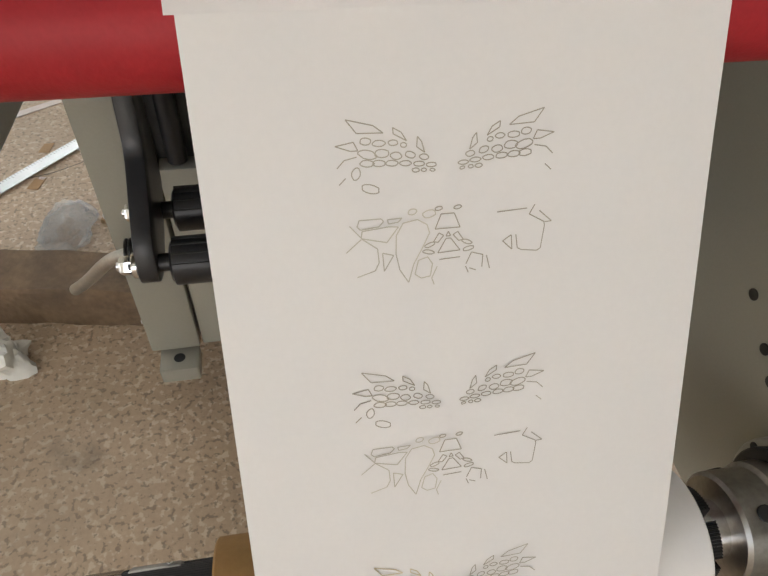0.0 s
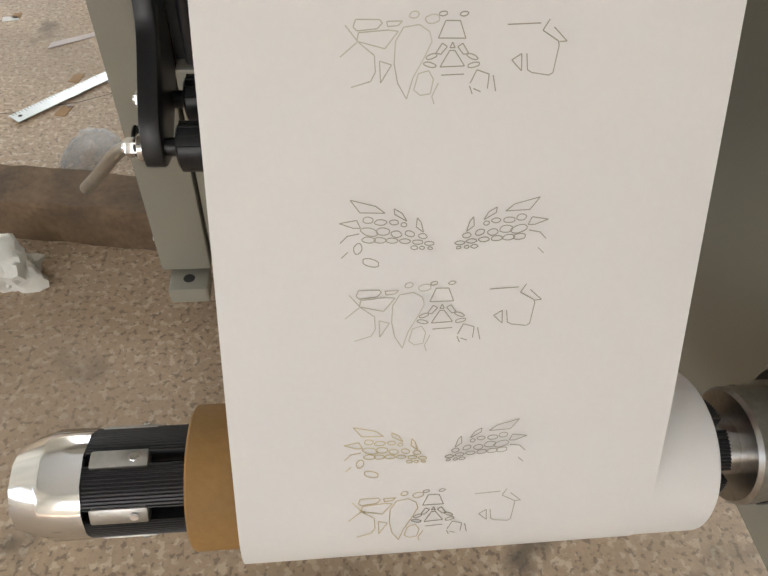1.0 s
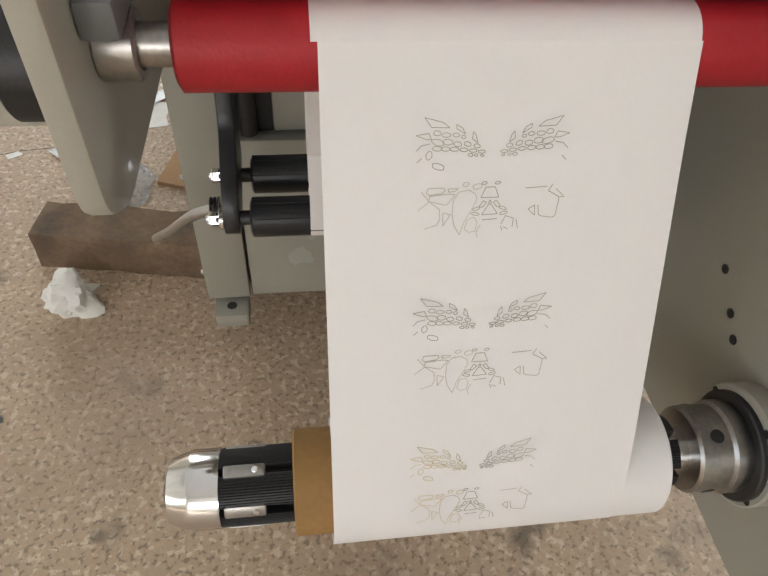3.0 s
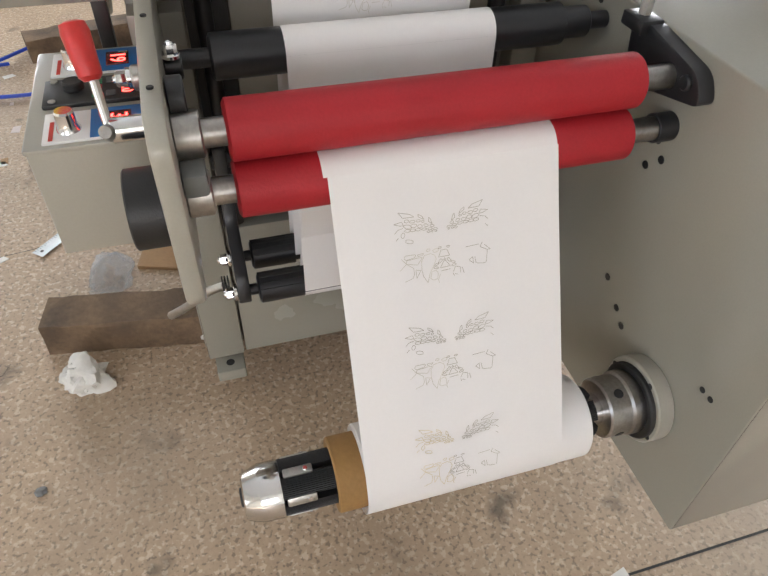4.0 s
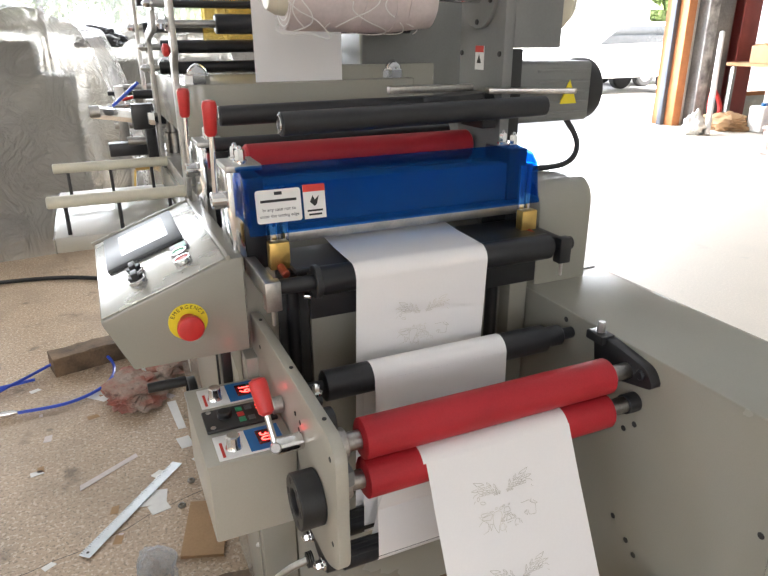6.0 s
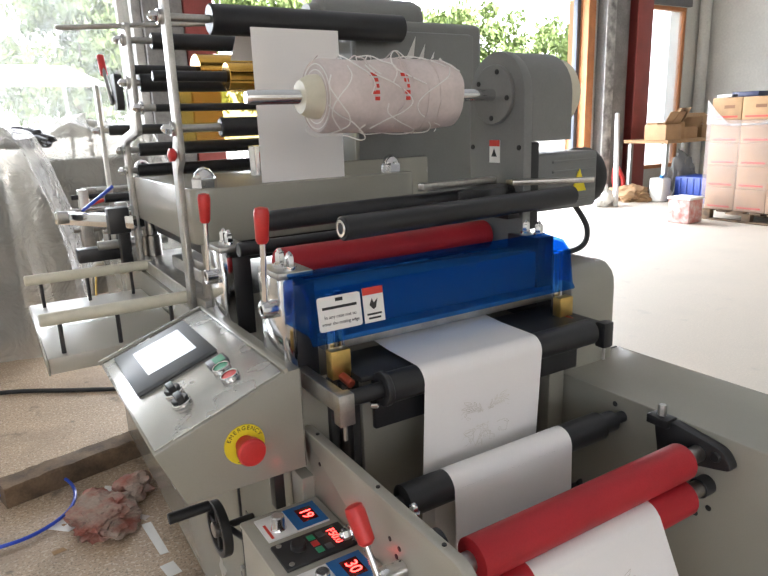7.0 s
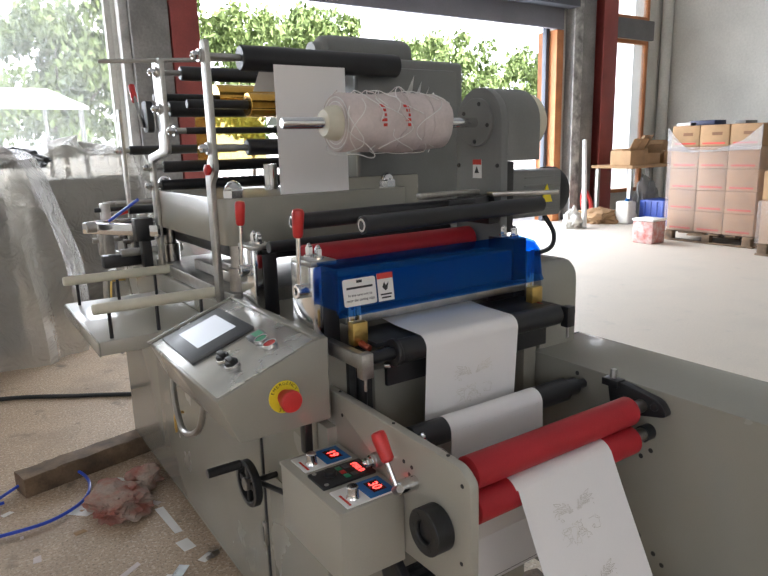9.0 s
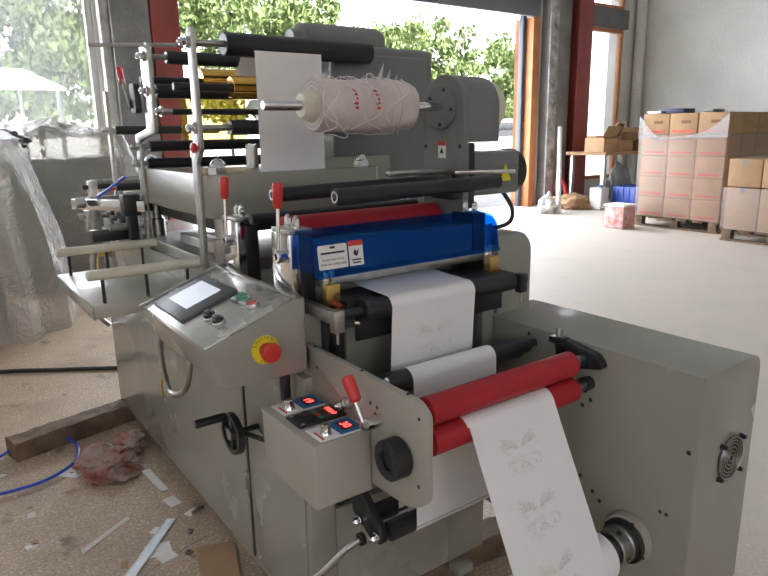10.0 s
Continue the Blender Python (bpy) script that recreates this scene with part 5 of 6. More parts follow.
for k in range(4):
    for kind, off in (("wing", WING0), ("head", WING0 + 0.046)):
        for side in (-1, 1):
            along = off + 0.1245 * k
            foil = FOIL_GOLD if side < 0 and k >= 2 else FOIL_PALE if side < 0 and kind == "head" else FOIL_INK
            bm = stamp(bmesh.new(), motif(kind, side), on_down(0.045, along))
            single("foil_print", bm, foil, "pale gold foil line figure on the paper" if foil is FOIL_GOLD else "thin stamped foil line figure on the paper", "foil print", "foil prints on the web", smooth=False)
for z0, kind in ((0.80, "wing"), (0.756, "head")):
    for side in (-1, 1):
        bm = stamp(bmesh.new(), motif(kind, side), lambda x, v: (Vector((0.05 + x, GUIDE[0] - r3 - 0.0012 + (GUIDE[1] - z0 - v) * 0.02, z0 + v)), Vector((0, -1, 0))))
        single("foil_print", bm, FOIL_PALE, "faint stamped foil line figure on the paper", "foil print", "foil prints on the web", smooth=False)

web_sheet([(1.0, 1.42)] + arc(WEBTOP, 0.0308, 60, 180, 14)[0:] + [(0.874, 1.3), (0.876, 1.1), (0.88, 0.96)], lambda f: -0.055, lambda f: 0.147, "liner_web", "white release liner hanging from the top roller")

DRAWN = False
# waste roll
wr = thing("waste_roll", (0.06, TY, TZ - 0.065), "untidy roll of pink-white trimmed label waste on a chrome shaft", "waste roll")
part("waste_shaft", lathe((-0.2, TY, TZ), (TX, TY, TZ), ((0, 0.009), (0.01, 0.0115), (1, 0.0115)), 24), CHROME, wr)
part("core_cone", lathe((-0.108, TY, TZ), (-0.06, TY, TZ), ((0, 0.026), (0.3, 0.034), (0.6, 0.036), (1, 0.036)), 20), CREAM, wr, "cream nylon core chuck")
bm = lathe((-0.078, TY, TZ), (0.19, TY, TZ), ((0, 0.045), (0.004, 0.056), (0.02, 0.0585), (0.3, 0.059), (0.5, 0.061), (0.7, 0.063), (0.9, 0.06), (0.99, 0.057), (1, 0.05)), 72)
for v in bm.verts:
    n = noise.noise(v.co * 28) * 0.004
    c = Vector((v.co.x, TY, TZ))
    v.co = c + (v.co - c) * (1 + n / 0.06)
part("wound_waste", bm, PALEPINK, wr)
for k in range(5):
    r = 0.057 - 0.0045 * k
    part("layer_edge", pipe((-0.0795, TY, TZ), (-0.0775 - 0.0005 * k, TY, TZ), r, r - 0.0018, 40), WHITE if k % 2 else PALEPINK, wr)
rnd = random.Random(9)
for k in range(26):
    x0, a0 = rnd.uniform(-0.07, 0.18), rnd.uniform(0, 6.28)
    ptsw = []
    for i in range(8):
        a = a0 + i * 0.25
        r = 0.0625 + rnd.uniform(0, 0.004) + (0.012 if i in (3, 4) and k % 5 == 0 else 0)
        ptsw.append((x0 + 0.02 * math.sin(i * 0.8 + k) * (k % 3), TY + r * math.cos(a), TZ + r * math.sin(a)))
    part("waste_strip", wire(ptsw, 0.0011, 5), WHITE if k % 3 else PALEPINK, wr)
for x in (0.0, 0.06, 0.12):
    for k in range(5):
        a = radians(150 + 9 * k)
        c, s = math.cos(a), math.sin(a)
        m = Matrix.Translation((x, TY, TZ)) @ Matrix.Rotation(a, 4, "X")
        if x < 0.1:
            part("red_print", put(box(-0.0065 + 0.004 * (k % 3), 0.0065, 0.0632, 0.0638, -0.003, 0.003, 0), m), REDINK, wr)
for k in range(4):
    t = bmesh.new()
    q = [Vector((0.1 + 0.02 * k, TY - 0.01 * k, TZ + 0.06)), Vector((0.125 + 0.022 * k, TY + 0.01, TZ + 0.066)), Vector((0.118 + 0.02 * k, TY - 0.008, TZ + 0.1 - 0.012 * k))]
    t.faces.new([t.verts.new(p) for p in q])
    bmesh.ops.solidify(t, geom=t.faces[:], thickness=0.0006)
    part("torn_flap", t, WHITE, wr)

DRAWN = True
# gold foil rolls
fr = thing("foil_roll", (0.03, 1.05, 1.345), "roll of shiny gold stamping foil", "foil roll")
part("wound_foil", cyl((-0.05, 1.05, 1.385), (0.14, 1.05, 1.385), 0.032, 40), GOLD, fr)
part("foil_shaft", cyl((-0.215, 1.05, 1.385), (0.3, 1.05, 1.385), 0.012, 18), BLACK, fr)
fr2 = thing("foil_roll", (0.03, 1.3, 1.42), "larger roll of amber stamping foil", "foil roll")
part("wound_foil", cyl((-0.03, 1.32, 1.43), (0.18, 1.32, 1.43), 0.05, 40), GOLD, fr2)
part("foil_shaft", cyl((-0.215, 1.32, 1.43), (0.33, 1.32, 1.43), 0.012, 18), BLACK, fr2)
single("foil_web", box(-0.06, 0.18, 1.43, 1.431, 1.19, 1.4, 0), clear("yellow_foil_film", (0.85, 0.7, 0.2), 0.15, 0.3), "yellow translucent foil web hanging behind the rollers", "foil web", smooth=False)


DRAWN = False
# ---- things on the floor ----
def timber(name, a, b, wide, z0, z1, label, seed):
    """A rough baulk between two floor points, its surface worn."""
    rnd = random.Random(seed)
    a, b = Vector((*a, 0)), Vector((*b, 0))
    dv = (b - a)
    n = Vector((-dv.y, dv.x, 0)).normalized() * wide / 2
    t = bmesh.new()
    rings = []
    N = 40
    for i in range(N + 1):
        p = a + dv * i / N
        w = [rnd.uniform(-0.002, 0.002) for k in range(8)]
        c = wide * 0.06
        prof = ((-1, z0, w[0]), (-1, z0 + (z1 - z0) * 0.5, w[1]), (-1, z1 - c, w[2]), (-0.92, z1, w[3]), (0, z1, w[4]), (0.92, z1, w[5]), (1, z1 - c, w[6]), (1, z0, w[7]))
        rings.append([t.verts.new(p + n * s + Vector((0, 0, z + (e if z > z0 else 0))) + n.normalized() * e) for s, z, e in prof])
    for p, q in zip(rings, rings[1:]):
        for k in range(8):
            t.faces.new((p[k], p[(k + 1) % 8], q[(k + 1) % 8], q[k]))
    t.faces.new(rings[0])
    t.faces.new(rings[-1])
    bmesh.ops.recalc_face_normals(t, faces=t.faces[:])
    return single(name, t, WOOD, label, "timber")


timber("timber_skid", (-0.527, 0.558), (0.45, 0.39), 0.09, 0.0, 0.076, "weathered brown timber baulk under the press", 1)
timber("timber_skid", (-0.68, 1.93), (0.4, 2.2), 0.1, 0.0, 0.076, "long brown timber baulk under the far end of the press", 2)


def crumple(name, c, size, material, label, category, seed, squash=0.6, sub=4):
    t = bmesh.new()
    bmesh.ops.create_icosphere(t, subdivisions=sub, radius=1)
    off = Vector((seed * 7.3, seed * 3.1, seed))
    for v in t.verts:
        p = v.co.copy()
        r = 1 + 0.45 * noise.noise(p * 1.5 + off) + 0.3 * abs(noise.noise(p * 3.5 + off)) - 0.22 * abs(noise.noise(p * 8 + off))
        v.co = Vector((p.x * r * size[0], p.y * r * size[1], max(p.z * r * squash, -0.4) * size[2]))
    low = min(v.co.z for v in t.verts)
    bmesh.ops.translate(t, verts=t.verts, vec=(c[0], c[1], -low + c[2]))
    return single(name, t, material, label, category)


crumple("tissue", (-0.46, 0.415, 0.0), (0.042, 0.034, 0.05), TISSUE, "crumpled white tissue on the floor beside the timber", "tissue", 2, 0.9)
crumple("rag", (-0.4, 1.62, 0.0), (0.1, 0.13, 0.06), RAG, "crumpled grey rag stained with red ink", "rag", 4, 0.6, 5)
crumple("rag", (-0.28, 1.74, 0.0), (0.06, 0.07, 0.06), RAG, "small crumpled red-stained rag", "rag", 9, 0.6)
crumple("plastic_scrap", (-0.42, 0.72, 0.0), (0.05, 0.075, 0.01), FILM, "crumpled piece of clear plastic film", "plastic film", 6, 0.5)


def scrap(name, pts, material, label, category, z=0.0012, lift=0.0):
    t = slab(pts, "z", 0.0, z, 0)
    for v in t.verts:
        v.co.z += lift * noise.noise(v.co * 9) if v.co.z > 0.0005 else 0
    return single(name, t, material, label, category, smooth=False)


RULER = mat("satin_ruler", (0.62, 0.66, 0.68), 0.35, 0.7, vary=0.1, scale=20)
rul = thing("steel_ruler", (-0.46, 1.0, 0), "long thin steel ruler lying on paper scraps", "ruler")
a, b = Vector((-0.58, 0.834, 0)), Vector((-0.316, 1.136, 0))
dv = (b - a).normalized()
nv = Vector((-dv.y, dv.x, 0)) * 0.016
part("blade", slab([tuple(p.xy) for p in (a - nv, b - nv, b + nv, a + nv)], "z", 0.0035, 0.0048, 0), RULER, rul, smooth=False)
hole = a + dv * 0.014
part("hang_hole", cyl((hole.x, hole.y, 0.0046), (hole.x, hole.y, 0.0051), 0.004, 14, 0.0001), DARK, rul)
bm = None
for k in range(1, 60):
    p = a + dv * 0.0065 * k + nv * 0.97
    q = p - nv * (0.4 if k % 5 else 0.6)
    w = dv * 0.0004
    bm = slab([tuple(v.xy) for v in (p - w, p + w, q + w, q - w)], "z", 0.0048, 0.0051, 0, bm)
part("scale_marks", bm, INK, rul, smooth=False)
scrap("paper_scrap", ((-0.438, 0.975), (-0.368, 0.960), (-0.358, 1.024), (-0.428, 1.043)), WHITE, "white paper scrap under the ruler", "paper scrap", lift=0.002)
scrap("paper_scrap", ((-0.408, 0.926), (-0.358, 0.936), (-0.368, 0.975), (-0.418, 0.965)), WHITE, "white paper scrap under the ruler", "paper scrap", 0.0016)
scrap("paper_strip", ((-0.303, 1.521), (-0.273, 1.521), (-0.263, 1.326), (-0.288, 1.326)), WHITE, "narrow white paper strip", "paper scrap", lift=0.002)
scrap("paper_scrap", ((-0.303, 1.272), (-0.263, 1.277), (-0.253, 1.214), (-0.293, 1.209)), WHITE, "small white paper label", "paper scrap")
scrap("paper_scrap", ((-0.273, 1.141), (-0.223, 1.170), (-0.213, 1.146), (-0.258, 1.116)), WHITE, "small curled white paper scrap", "paper scrap", lift=0.004)
scrap("paper_strip", ((-0.588, 1.141), (-0.428, 1.243), (-0.423, 1.224), (-0.588, 1.116)), PALEPINK, "pale narrow paper strip", "paper scrap", lift=0.002)
scrap("paper_scrap", ((-0.568, 1.677), (-0.408, 1.755), (-0.388, 1.677), (-0.508, 1.618)), WHITE, "white paper sheet beside the rag", "paper scrap", lift=0.003)
scrap("paper_scrap", ((-0.478, 1.580), (-0.428, 1.609), (-0.408, 1.560), (-0.458, 1.540)), WHITE, "glossy white paper scrap", "paper scrap")
scrap("cardboard_piece", ((-0.360, 0.731), (-0.260, 0.697), (-0.203, 0.897), (-0.306, 0.931)), CARD, "flat piece of brown cardboard lying beside the press", "cardboard", 0.008)
scrap("paper_scrap", ((0.312, -0.195), (0.352, -0.185), (0.362, -0.283), (0.327, -0.292)), WHITE, "white paper scrap under the roll", "paper scrap")
for k, (p, q) in enumerate((((-0.2, -0.13, 0.005), (-0.15, -0.14, 0.005)), ((-0.07, -0.175, 0.005), (-0.055, -0.21, 0.005)))):
    c = thing("cigarette_end", (p[0], p[1], 0), "trodden cigarette end on the floor", "cigarette end")
    mid = tuple(u + (v - u) * 0.4 for u, v in zip(p, q))
    part("paper_tube", cyl(p, mid, 0.0048, 12), WHITE, c)
    part("filter", cyl(mid, q, 0.005, 12), mat("filter_paper", (0.55, 0.3, 0.1), 0.8), c)
crumple("yellow_scrap", (0.05, 0.06, 0.0), (0.022, 0.015, 0.006), YELLOW, "folded scrap of yellow plastic under the rewind shaft", "plastic scrap", 3, 0.6, 3)
crumple("pebble", (-0.53, 0.2, 0.0), (0.01, 0.008, 0.006), GREYP, "small grey stone chip on the floor", "stone", 5, 0.8, 3)
nutb = thing("hose_fitting", (-0.235, 1.13, 0), "small steel hose fitting on the floor", "fitting")
part("barrel", lathe((-0.25, 1.12, 0.008), (-0.21, 1.135, 0.008), ((0, 0.006), (0.4, 0.006), (0.42, 0.009), (1, 0.008)), 12), STEEL, nutb)
single("hex_nut", pipe((-0.29, 1.03, 0.0), (-0.29, 1.03, 0.009), 0.011, 0.006, 6), STEEL, "loose hexagon nut on the floor", "nut")
single("hex_nut", pipe((-0.33, 0.93, 0.0), (-0.33, 0.93, 0.009), 0.011, 0.006, 6), STEEL, "loose hexagon nut on the floor", "nut")

hose = thing("air_hose", (-0.7, 1.75, 0), "coiled blue air hose with a metal coupling", "hose")
part("tube", wire(((-1.4, 1.6, 0.012), (-1.0, 1.72, 0.012), (-0.8, 1.86, 0.02), (-0.62, 1.99, 0.03), (-0.5, 1.96, 0.03), (-0.46, 1.84, 0.02), (-0.5, 1.72, 0.012), (-0.62, 1.64, 0.012), (-0.78, 1.64, 0.012)), 0.006), BLUETUBE, hose)
part("tube", wire(((-1.5, 1.8, 0.012), (-1.05, 1.84, 0.014), (-0.85, 1.86, 0.012), (-0.74, 1.88, 0.01)), 0.006), BLUETUBE, hose)
part("coupling", lathe((-0.78, 1.64, 0.014), (-0.86, 1.645, 0.014), ((0, 0.007), (0.3, 0.012), (0.6, 0.012), (0.62, 0.009), (1, 0.009)), 14), CHROME, hose, "steel coupling")
single("floor_cable", wire(((-2.4, 3.0, 0.01), (-1.4, 3.12, 0.01), (-0.73, 3.09, 0.01), (-0.3, 2.85, 0.01), (0.1, 2.6, 0.01), (0.5, 2.5, 0.01)), 0.011), CABLE, "thick black cable lying across the floor", "cable")
rnd = random.Random(77)
for k in range(14):
    x, y, a, w = rnd.uniform(-0.75, -0.28), rnd.uniform(0.75, 1.85), rnd.uniform(0, 3.1), rnd.uniform(0.006, 0.022)
    c, q = math.cos(a), math.sin(a)
    scrap("paper_scrap", tuple((x + u * c - v * q, y + u * q + v * c) for u, v in ((-w, -w * 0.5), (w, -w * 0.6), (w * 0.8, w * 0.5), (-w * 0.9, w * 0.7))), (WHITE, CARD, PALEPINK)[k % 3], "tiny torn scrap lying on the concrete", "paper scrap")
# hairline cracks and a joint in the slab
rnd = random.Random(21)
for k, (p, q) in enumerate((((-1.6, 0.55), (-0.25, 0.98)), ((-1.2, 0.2), (-0.6, 0.5)))):
    pts = [Vector((p[0] + (q[0] - p[0]) * i / 24 + rnd.uniform(-0.008, 0.008), p[1] + (q[1] - p[1]) * i / 24 + rnd.uniform(-0.012, 0.012))) for i in range(25)]
    t = bmesh.new()
    up = [t.verts.new((v.x, v.y + 0.0011, 0.0006)) for v in pts]
    dn = [t.verts.new((v.x, v.y - 0.0011, 0.0006)) for v in pts]
    for i in range(24):
        t.faces.new((dn[i], dn[i + 1], up[i + 1], up[i]))
    single("floor_crack", t, DARK, "dark hairline crack in the concrete", "crack", kind="structure", smooth=False)
single("floor_joint", box(-1, 3.5, -0.2, -0.196, -0.002, 0.0006, 0), DARK, "straight saw-cut joint in the concrete floor", "joint", kind="structure", smooth=False)

# ---- wrapped machine at the window ----
def draped(name, c, size, label, seed):
    t = bmesh.new()
    n, m_ = 72, 40
    rows = []
    for j in range(m_ + 1):
        f = j / m_
        row = []
        for i in range(n):
            a = 2 * math.pi * i / n
            if f < 0.75:
                z = size[2] * f / 0.75
                r = 1.0 - 0.28 * (f / 0.75) ** 2
            else:
                g = (f - 0.75) / 0.25
                z = size[2] * (1 + 0.05 * math.sin(g * 1.5))
                r = 0.72 * (1 - g)
            fold = 0.1 * math.sin(a * 9 + 2 * math.sin(a * 3 + seed) + f * 2) * (1 - f * 0.6) + 0.12 * noise.noise(Vector((math.cos(a) * 2, math.sin(a) * 2, f * 3 + seed)))
            sx = abs(math.cos(a)) ** 0.7 * (1 if math.cos(a) > 0 else -1)
            sy = abs(math.sin(a)) ** 0.7 * (1 if math.sin(a) > 0 else -1)
            zz = z + 0.18 * size[2] * noise.noise(Vector((sx * 1.5, sy * 1.5, seed))) * f
            row.append(t.verts.new((c[0] + size[0] * sx * (r + fold * 0.5), c[1] + size[1] * sy * (r + fold * 0.5), max(zz, 0.002))))
        rows.append(row)
    for p, q in zip(rows, rows[1:]):
        for i in range(n):
            t.faces.new((p[i], p[(i + 1) % n], q[(i + 1) % n], q[i]))
    bmesh.ops.remove_doubles(t, verts=t.verts, dist=1e-5)
    return t


wm = thing("wrapped_machine", (-0.8, 4.3, 0), "machine shrouded in loose milky plastic film", "machine")
part("film_cover", draped("", (-0.9, 4.35), (0.9, 0.8, 1.25), "", 3.0), SHROUD, wm, "loose milky plastic film")
part("machine_core", box(-1.4, -0.45, 4.0, 4.75, 0.0, 1.0, 0.03), GREYP, wm)
part("core_head", box(-1.1, -0.65, 4.1, 4.65, 1.0, 1.2, 0.03), BLACKP, wm)
wm2 = thing("wrapped_machine", (0.22, 5.5, 0), "lower machine under crumpled clear film by the window", "machine")
part("film_cover", draped("", (0.25, 5.5), (0.7, 0.55, 1.25), "", 8.0), SHROUD, wm2, "crumpled clear film")
part("machine_core", box(-0.2, 0.7, 5.2, 5.8, 0.0, 1.05, 0.03), GREYP, wm2)
crumple("black_bundle", (-0.25, 4.95, 1.15), (0.16, 0.16, 0.12), BLACKP, "black crumpled bundle on the wrapped machine", "bundle", 7, 0.7)

# ---- far side of the hall ----
def carton(name, x0, x1, y0, y1, z0, z1, parent=None, tape=True):
    b = part(name, box(x0, x1, y0, y1, z0, z1, 0.008), CARD, parent)
    if tape:
        ym = (y0 + y1) / 2
        part("tape", box(x0 - 0.001, x1 + 0.001, ym - 0.025, ym + 0.025, z1 - 0.06, z1 + 0.001, 0), WRAP, b)
    return b


def pallet(x0, x1, y0, y1):
    p = thing("pallet", ((x0 + x1) / 2, (y0 + y1) / 2, 0), "brown wooden pallet under stacked cartons", "pallet", "pallets")
    for k in range(6):
        yy = y0 + (y1 - y0 - 0.12) * k / 5
        part("board", box(x0, x1, yy, yy + 0.12, 0.105, 0.125, 0.003), WOOD, p)
    for x in (x0, (x0 + x1) / 2 - 0.04, x1 - 0.08):
        for y in (y0 + 0.02, (y0 + y1) / 2 - 0.05, y1 - 0.12):
            part("block", box(x, x + 0.08, y, y + 0.1, 0.022, 0.105, 0.003), WOOD, p)
        part("runner", box(x, x + 0.08, y0, y1, 0.0, 0.022, 0.003), WOOD, p)
    return p


pallet(6.68, 7.8, 3.0, 4.1)
rnd = random.Random(3)
for lev in range(5):
    for i in range(3):
        for j in range(3):
            x, y, z = 6.71 + 0.36 * i, 3.02 + 0.355 * j, 0.126 + 0.252 * lev
            e = rnd.uniform(-0.006, 0.006)
            c = thing("carton", (x + 0.175, y + 0.17, z), "brown cardboard carton with red print in a wrapped stack", "carton", "cartons on the tall pallet")
            b = part("box", box(x + e, x + 0.352 + e, y, y + 0.348, z, z + 0.249, 0.008), CARD, c)
            part("red_print", box(x + e - 0.0015, x + e, y + 0.04, y + 0.31, z + 0.03, z + 0.05, 0), REDINK, b)
            part("ink_bars", box(x + e - 0.0018, x + e, y + 0.08, y + 0.2, z + 0.13, z + 0.165, 0), mat("carton_ink", (0.2, 0.1, 0.05), 0.8) if lev == 4 else CARD, b)
bm = box(6.68, 7.82, 2.99, 4.11, 0.13, 1.14, 0.01)
wf = single("stretch_film", bm, clear("pink_stretch_film", (0.78, 0.7, 0.66), 0.3, 0.2), "stretch film wrapped round the carton stack", "film")
single("film_drape", slab(((4.11, 1.1), (4.11, 1.37), (3.98, 1.22), (3.8, 1.07), (3.5, 1.1), (3.2, 1.2), (2.99, 1.37), (2.99, 1.1)), "x", 6.67, 6.674, 0), FILM, "loose drape of stretch film on the stack", "film", smooth=False)
for k, (y, w, m) in enumerate(((3.75, 0.3, NAVY), (3.95, 0.25, WHITE), (3.3, 0.12, GREYP))):
    single("book" if k < 2 else "small_part", box(6.78, 7.03, y - w / 2, y + w / 2, 1.387, 1.42 + 0.02 * (k == 0), 0.003), m, "dark blue flat pack on the cartons" if k == 0 else "pale flat packet on the cartons", "packet")
pallet(6.3, 7.3, 1.7, 2.78)
for lev, (n, zz, hh) in enumerate(((3, 0.126, 0.46), (3, 0.588, 0.3))):
    for j in range(n):
        c = thing("carton", (6.5, 1.73 + 0.35 * j, zz), "brown cardboard carton on the low pallet", "carton", "cartons on the low pallet")
        carton("box", 6.32, 6.9, 1.71 + 0.355 * j, 2.055 + 0.355 * j, zz, zz + hh - 0.006, c)
single("stretch_film", box(6.29, 7.31, 1.69, 2.79, 0.128, 0.58, 0.01), clear("pale_stretch_film", (0.78, 0.72, 0.68), 0.3, 0.2), "stretch film round the low carton stack", "film")
single("yellow_tray", box(6.45, 6.8, 1.9, 2.3, 0.888, 1.0, 0.01), YELLOW, "yellow tray on the cartons", "tray")
rb = thing("white_bundle", (6.36, 4.07, 0), "small white and red printed paper bundle on the floor", "bundle")
part("pack", box(6.2, 6.46, 3.93, 4.21, 0, 0.27, 0.02), WHITEBOX, rb)
part("wrapper", box(6.19, 6.47, 3.92, 4.22, 0.27, 0.3, 0.012), WHITE, rb)
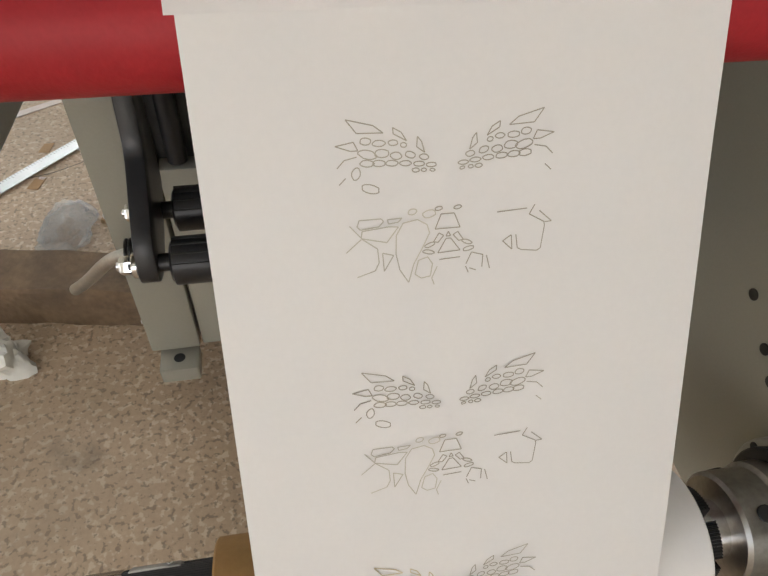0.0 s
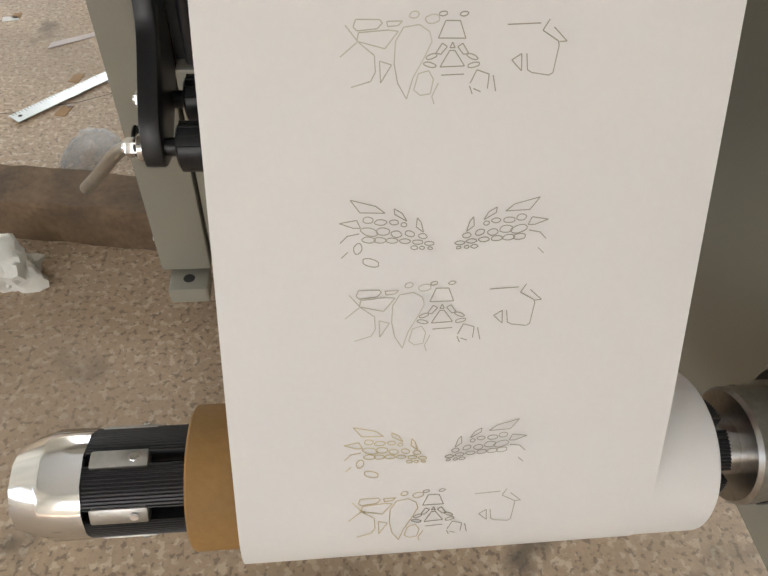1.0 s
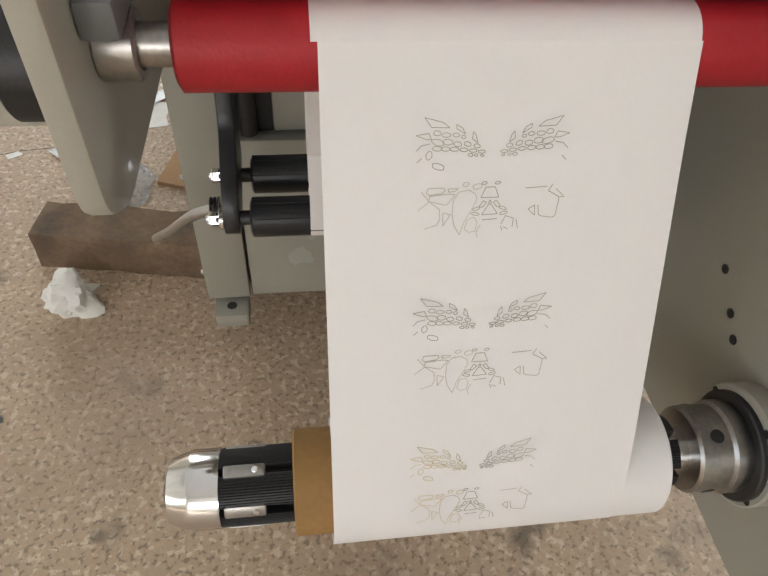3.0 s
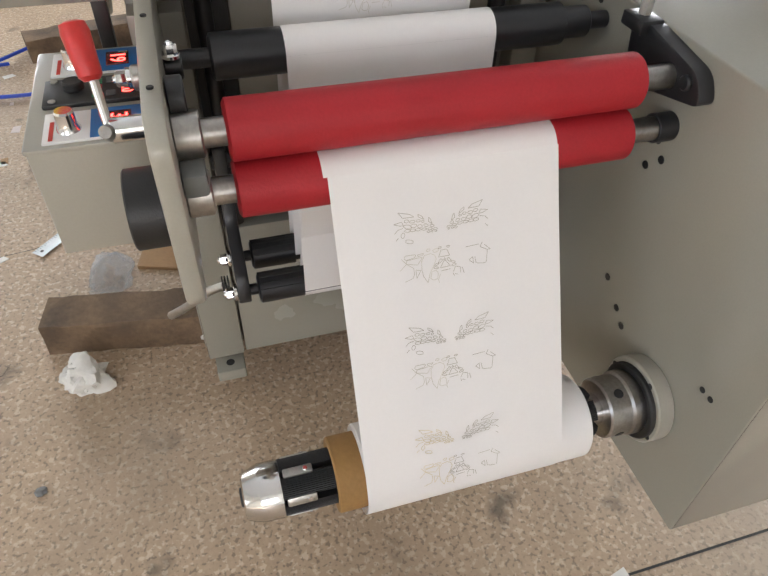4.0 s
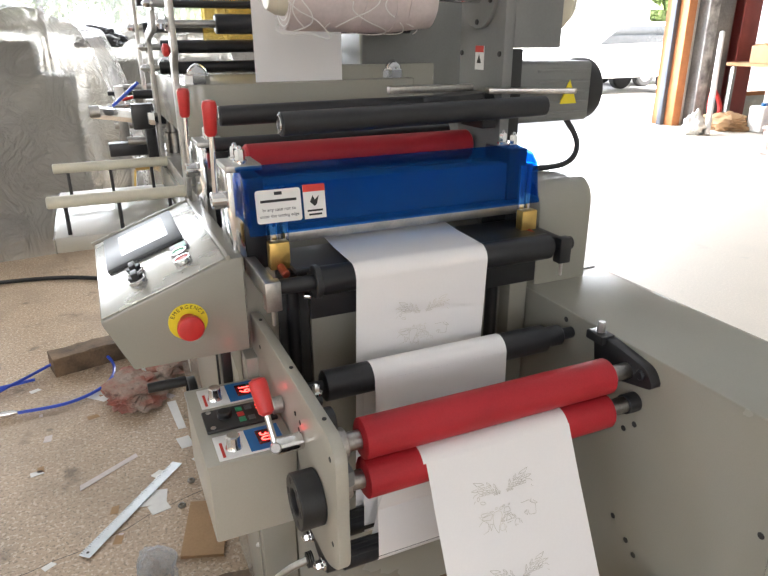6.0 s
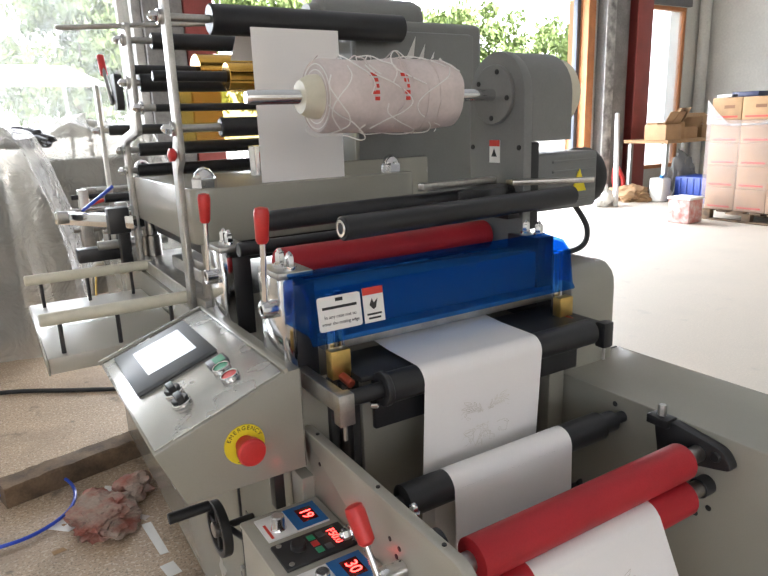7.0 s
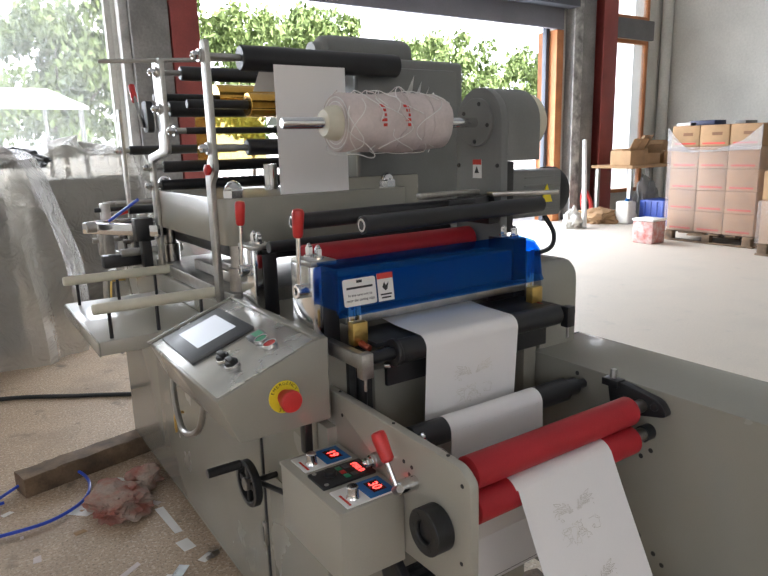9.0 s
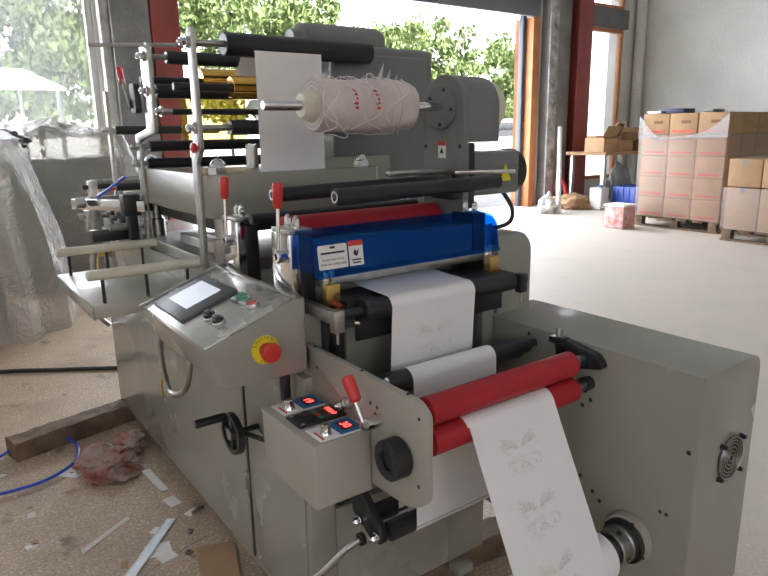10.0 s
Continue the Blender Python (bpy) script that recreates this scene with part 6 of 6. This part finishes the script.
# bench with clutter by the window
bench = thing("work_bench", (8.5, 5.7, 0), "pale-topped bench heaped with cartons and tools", "bench")
part("top", box(7.75, 9.2, 5.35, 6.1, 0.82, 0.87, 0.006), CARD, bench)
for x in (7.8, 9.1):
    for y in (5.4, 6.0):
        part("leg", box(x, x + 0.06, y, y + 0.06, 0, 0.82, 0.004), ZINC, bench)
rnd = random.Random(12)
for k in range(7):
    x, y, s = 7.9 + 0.16 * k, 5.55 + 0.08 * (k % 3), 0.12 + 0.12 * rnd.random()
    c = thing("open_carton", (x, y, 0.87), "opened cardboard carton on the bench", "carton", "cartons on the bench")
    part("box", put(box(-s, s, -s, s, 0, s * 1.2, 0.006), Matrix.Translation((x, y, 0.871)) @ Matrix.Rotation(k, 4, "Z")), CARD, c)
    part("flap", put(box(-s, s, 0, 0.006, 0, s * 1.1, 0), Matrix.Translation((x, y - s * 0.8, 0.871 + s * 1.2)) @ Matrix.Rotation(0.5 * k, 4, "Z") @ Matrix.Rotation(0.5, 4, "X")), CARD, c)
for k in range(3):
    single("tape_reel", pipe((8.95, 5.55, 0.871 + 0.045 * k), (8.95, 5.55, 0.911 + 0.045 * k), 0.17, 0.12), (GREYP, BLACKP, CARD)[k], "flat reel stacked on the bench", "reel", "reels on the bench")
cr = thing("crate", (8.2, 5.0, 0), "blue plastic crate on the floor", "crate")
part("crate_body", box(7.9, 8.4, 4.75, 5.3, 0, 0.36, 0.012), BLUECRATE, cr)
for k in range(5):
    part("crate_rib", box(7.89, 7.9, 4.8 + 0.1 * k, 4.84 + 0.1 * k, 0.02, 0.34, 0.002), BLUECRATE, cr)
can = thing("jerrycan", (7.75, 5.42, 0), "translucent white plastic jerrycan on the floor", "canister")
part("can_body", box(7.66, 7.86, 5.32, 5.55, 0, 0.34, 0.03, 3), TISSUE, can)
part("cap", cyl((7.74, 5.4, 0.34), (7.74, 5.4, 0.38), 0.03), BLUEP, can)
crumple("cardboard_scrap", (7.6, 5.8, 0.0), (0.3, 0.28, 0.2), CARD, "torn brown cardboard crumpled by the column", "cardboard", 11, 0.7)
crumple("white_bag", (6.82, 5.65, 0.0), (0.13, 0.12, 0.2), TISSUE, "white paper sack by the column", "sack", 13, 0.9)
crumple("grey_sheet", (8.3, 5.45, 0.0), (0.25, 0.12, 0.5), GREYP, "grey plastic sheet leaning at the bench", "sheet", 15, 0.9)
single("white_tube", cyl((6.9, 5.5, 0.0), (7.7, 6.2, 1.25), 0.035), WHITE, "white tube leaning on the column", "tube")
single("red_hose", wire(((7.5, 5.95, 0.03), (7.45, 6.0, 0.3), (7.55, 6.05, 0.5), (7.65, 6.0, 0.3), (7.6, 5.95, 0.05)), 0.03), REDP, "red hose coiled at the column", "hose")
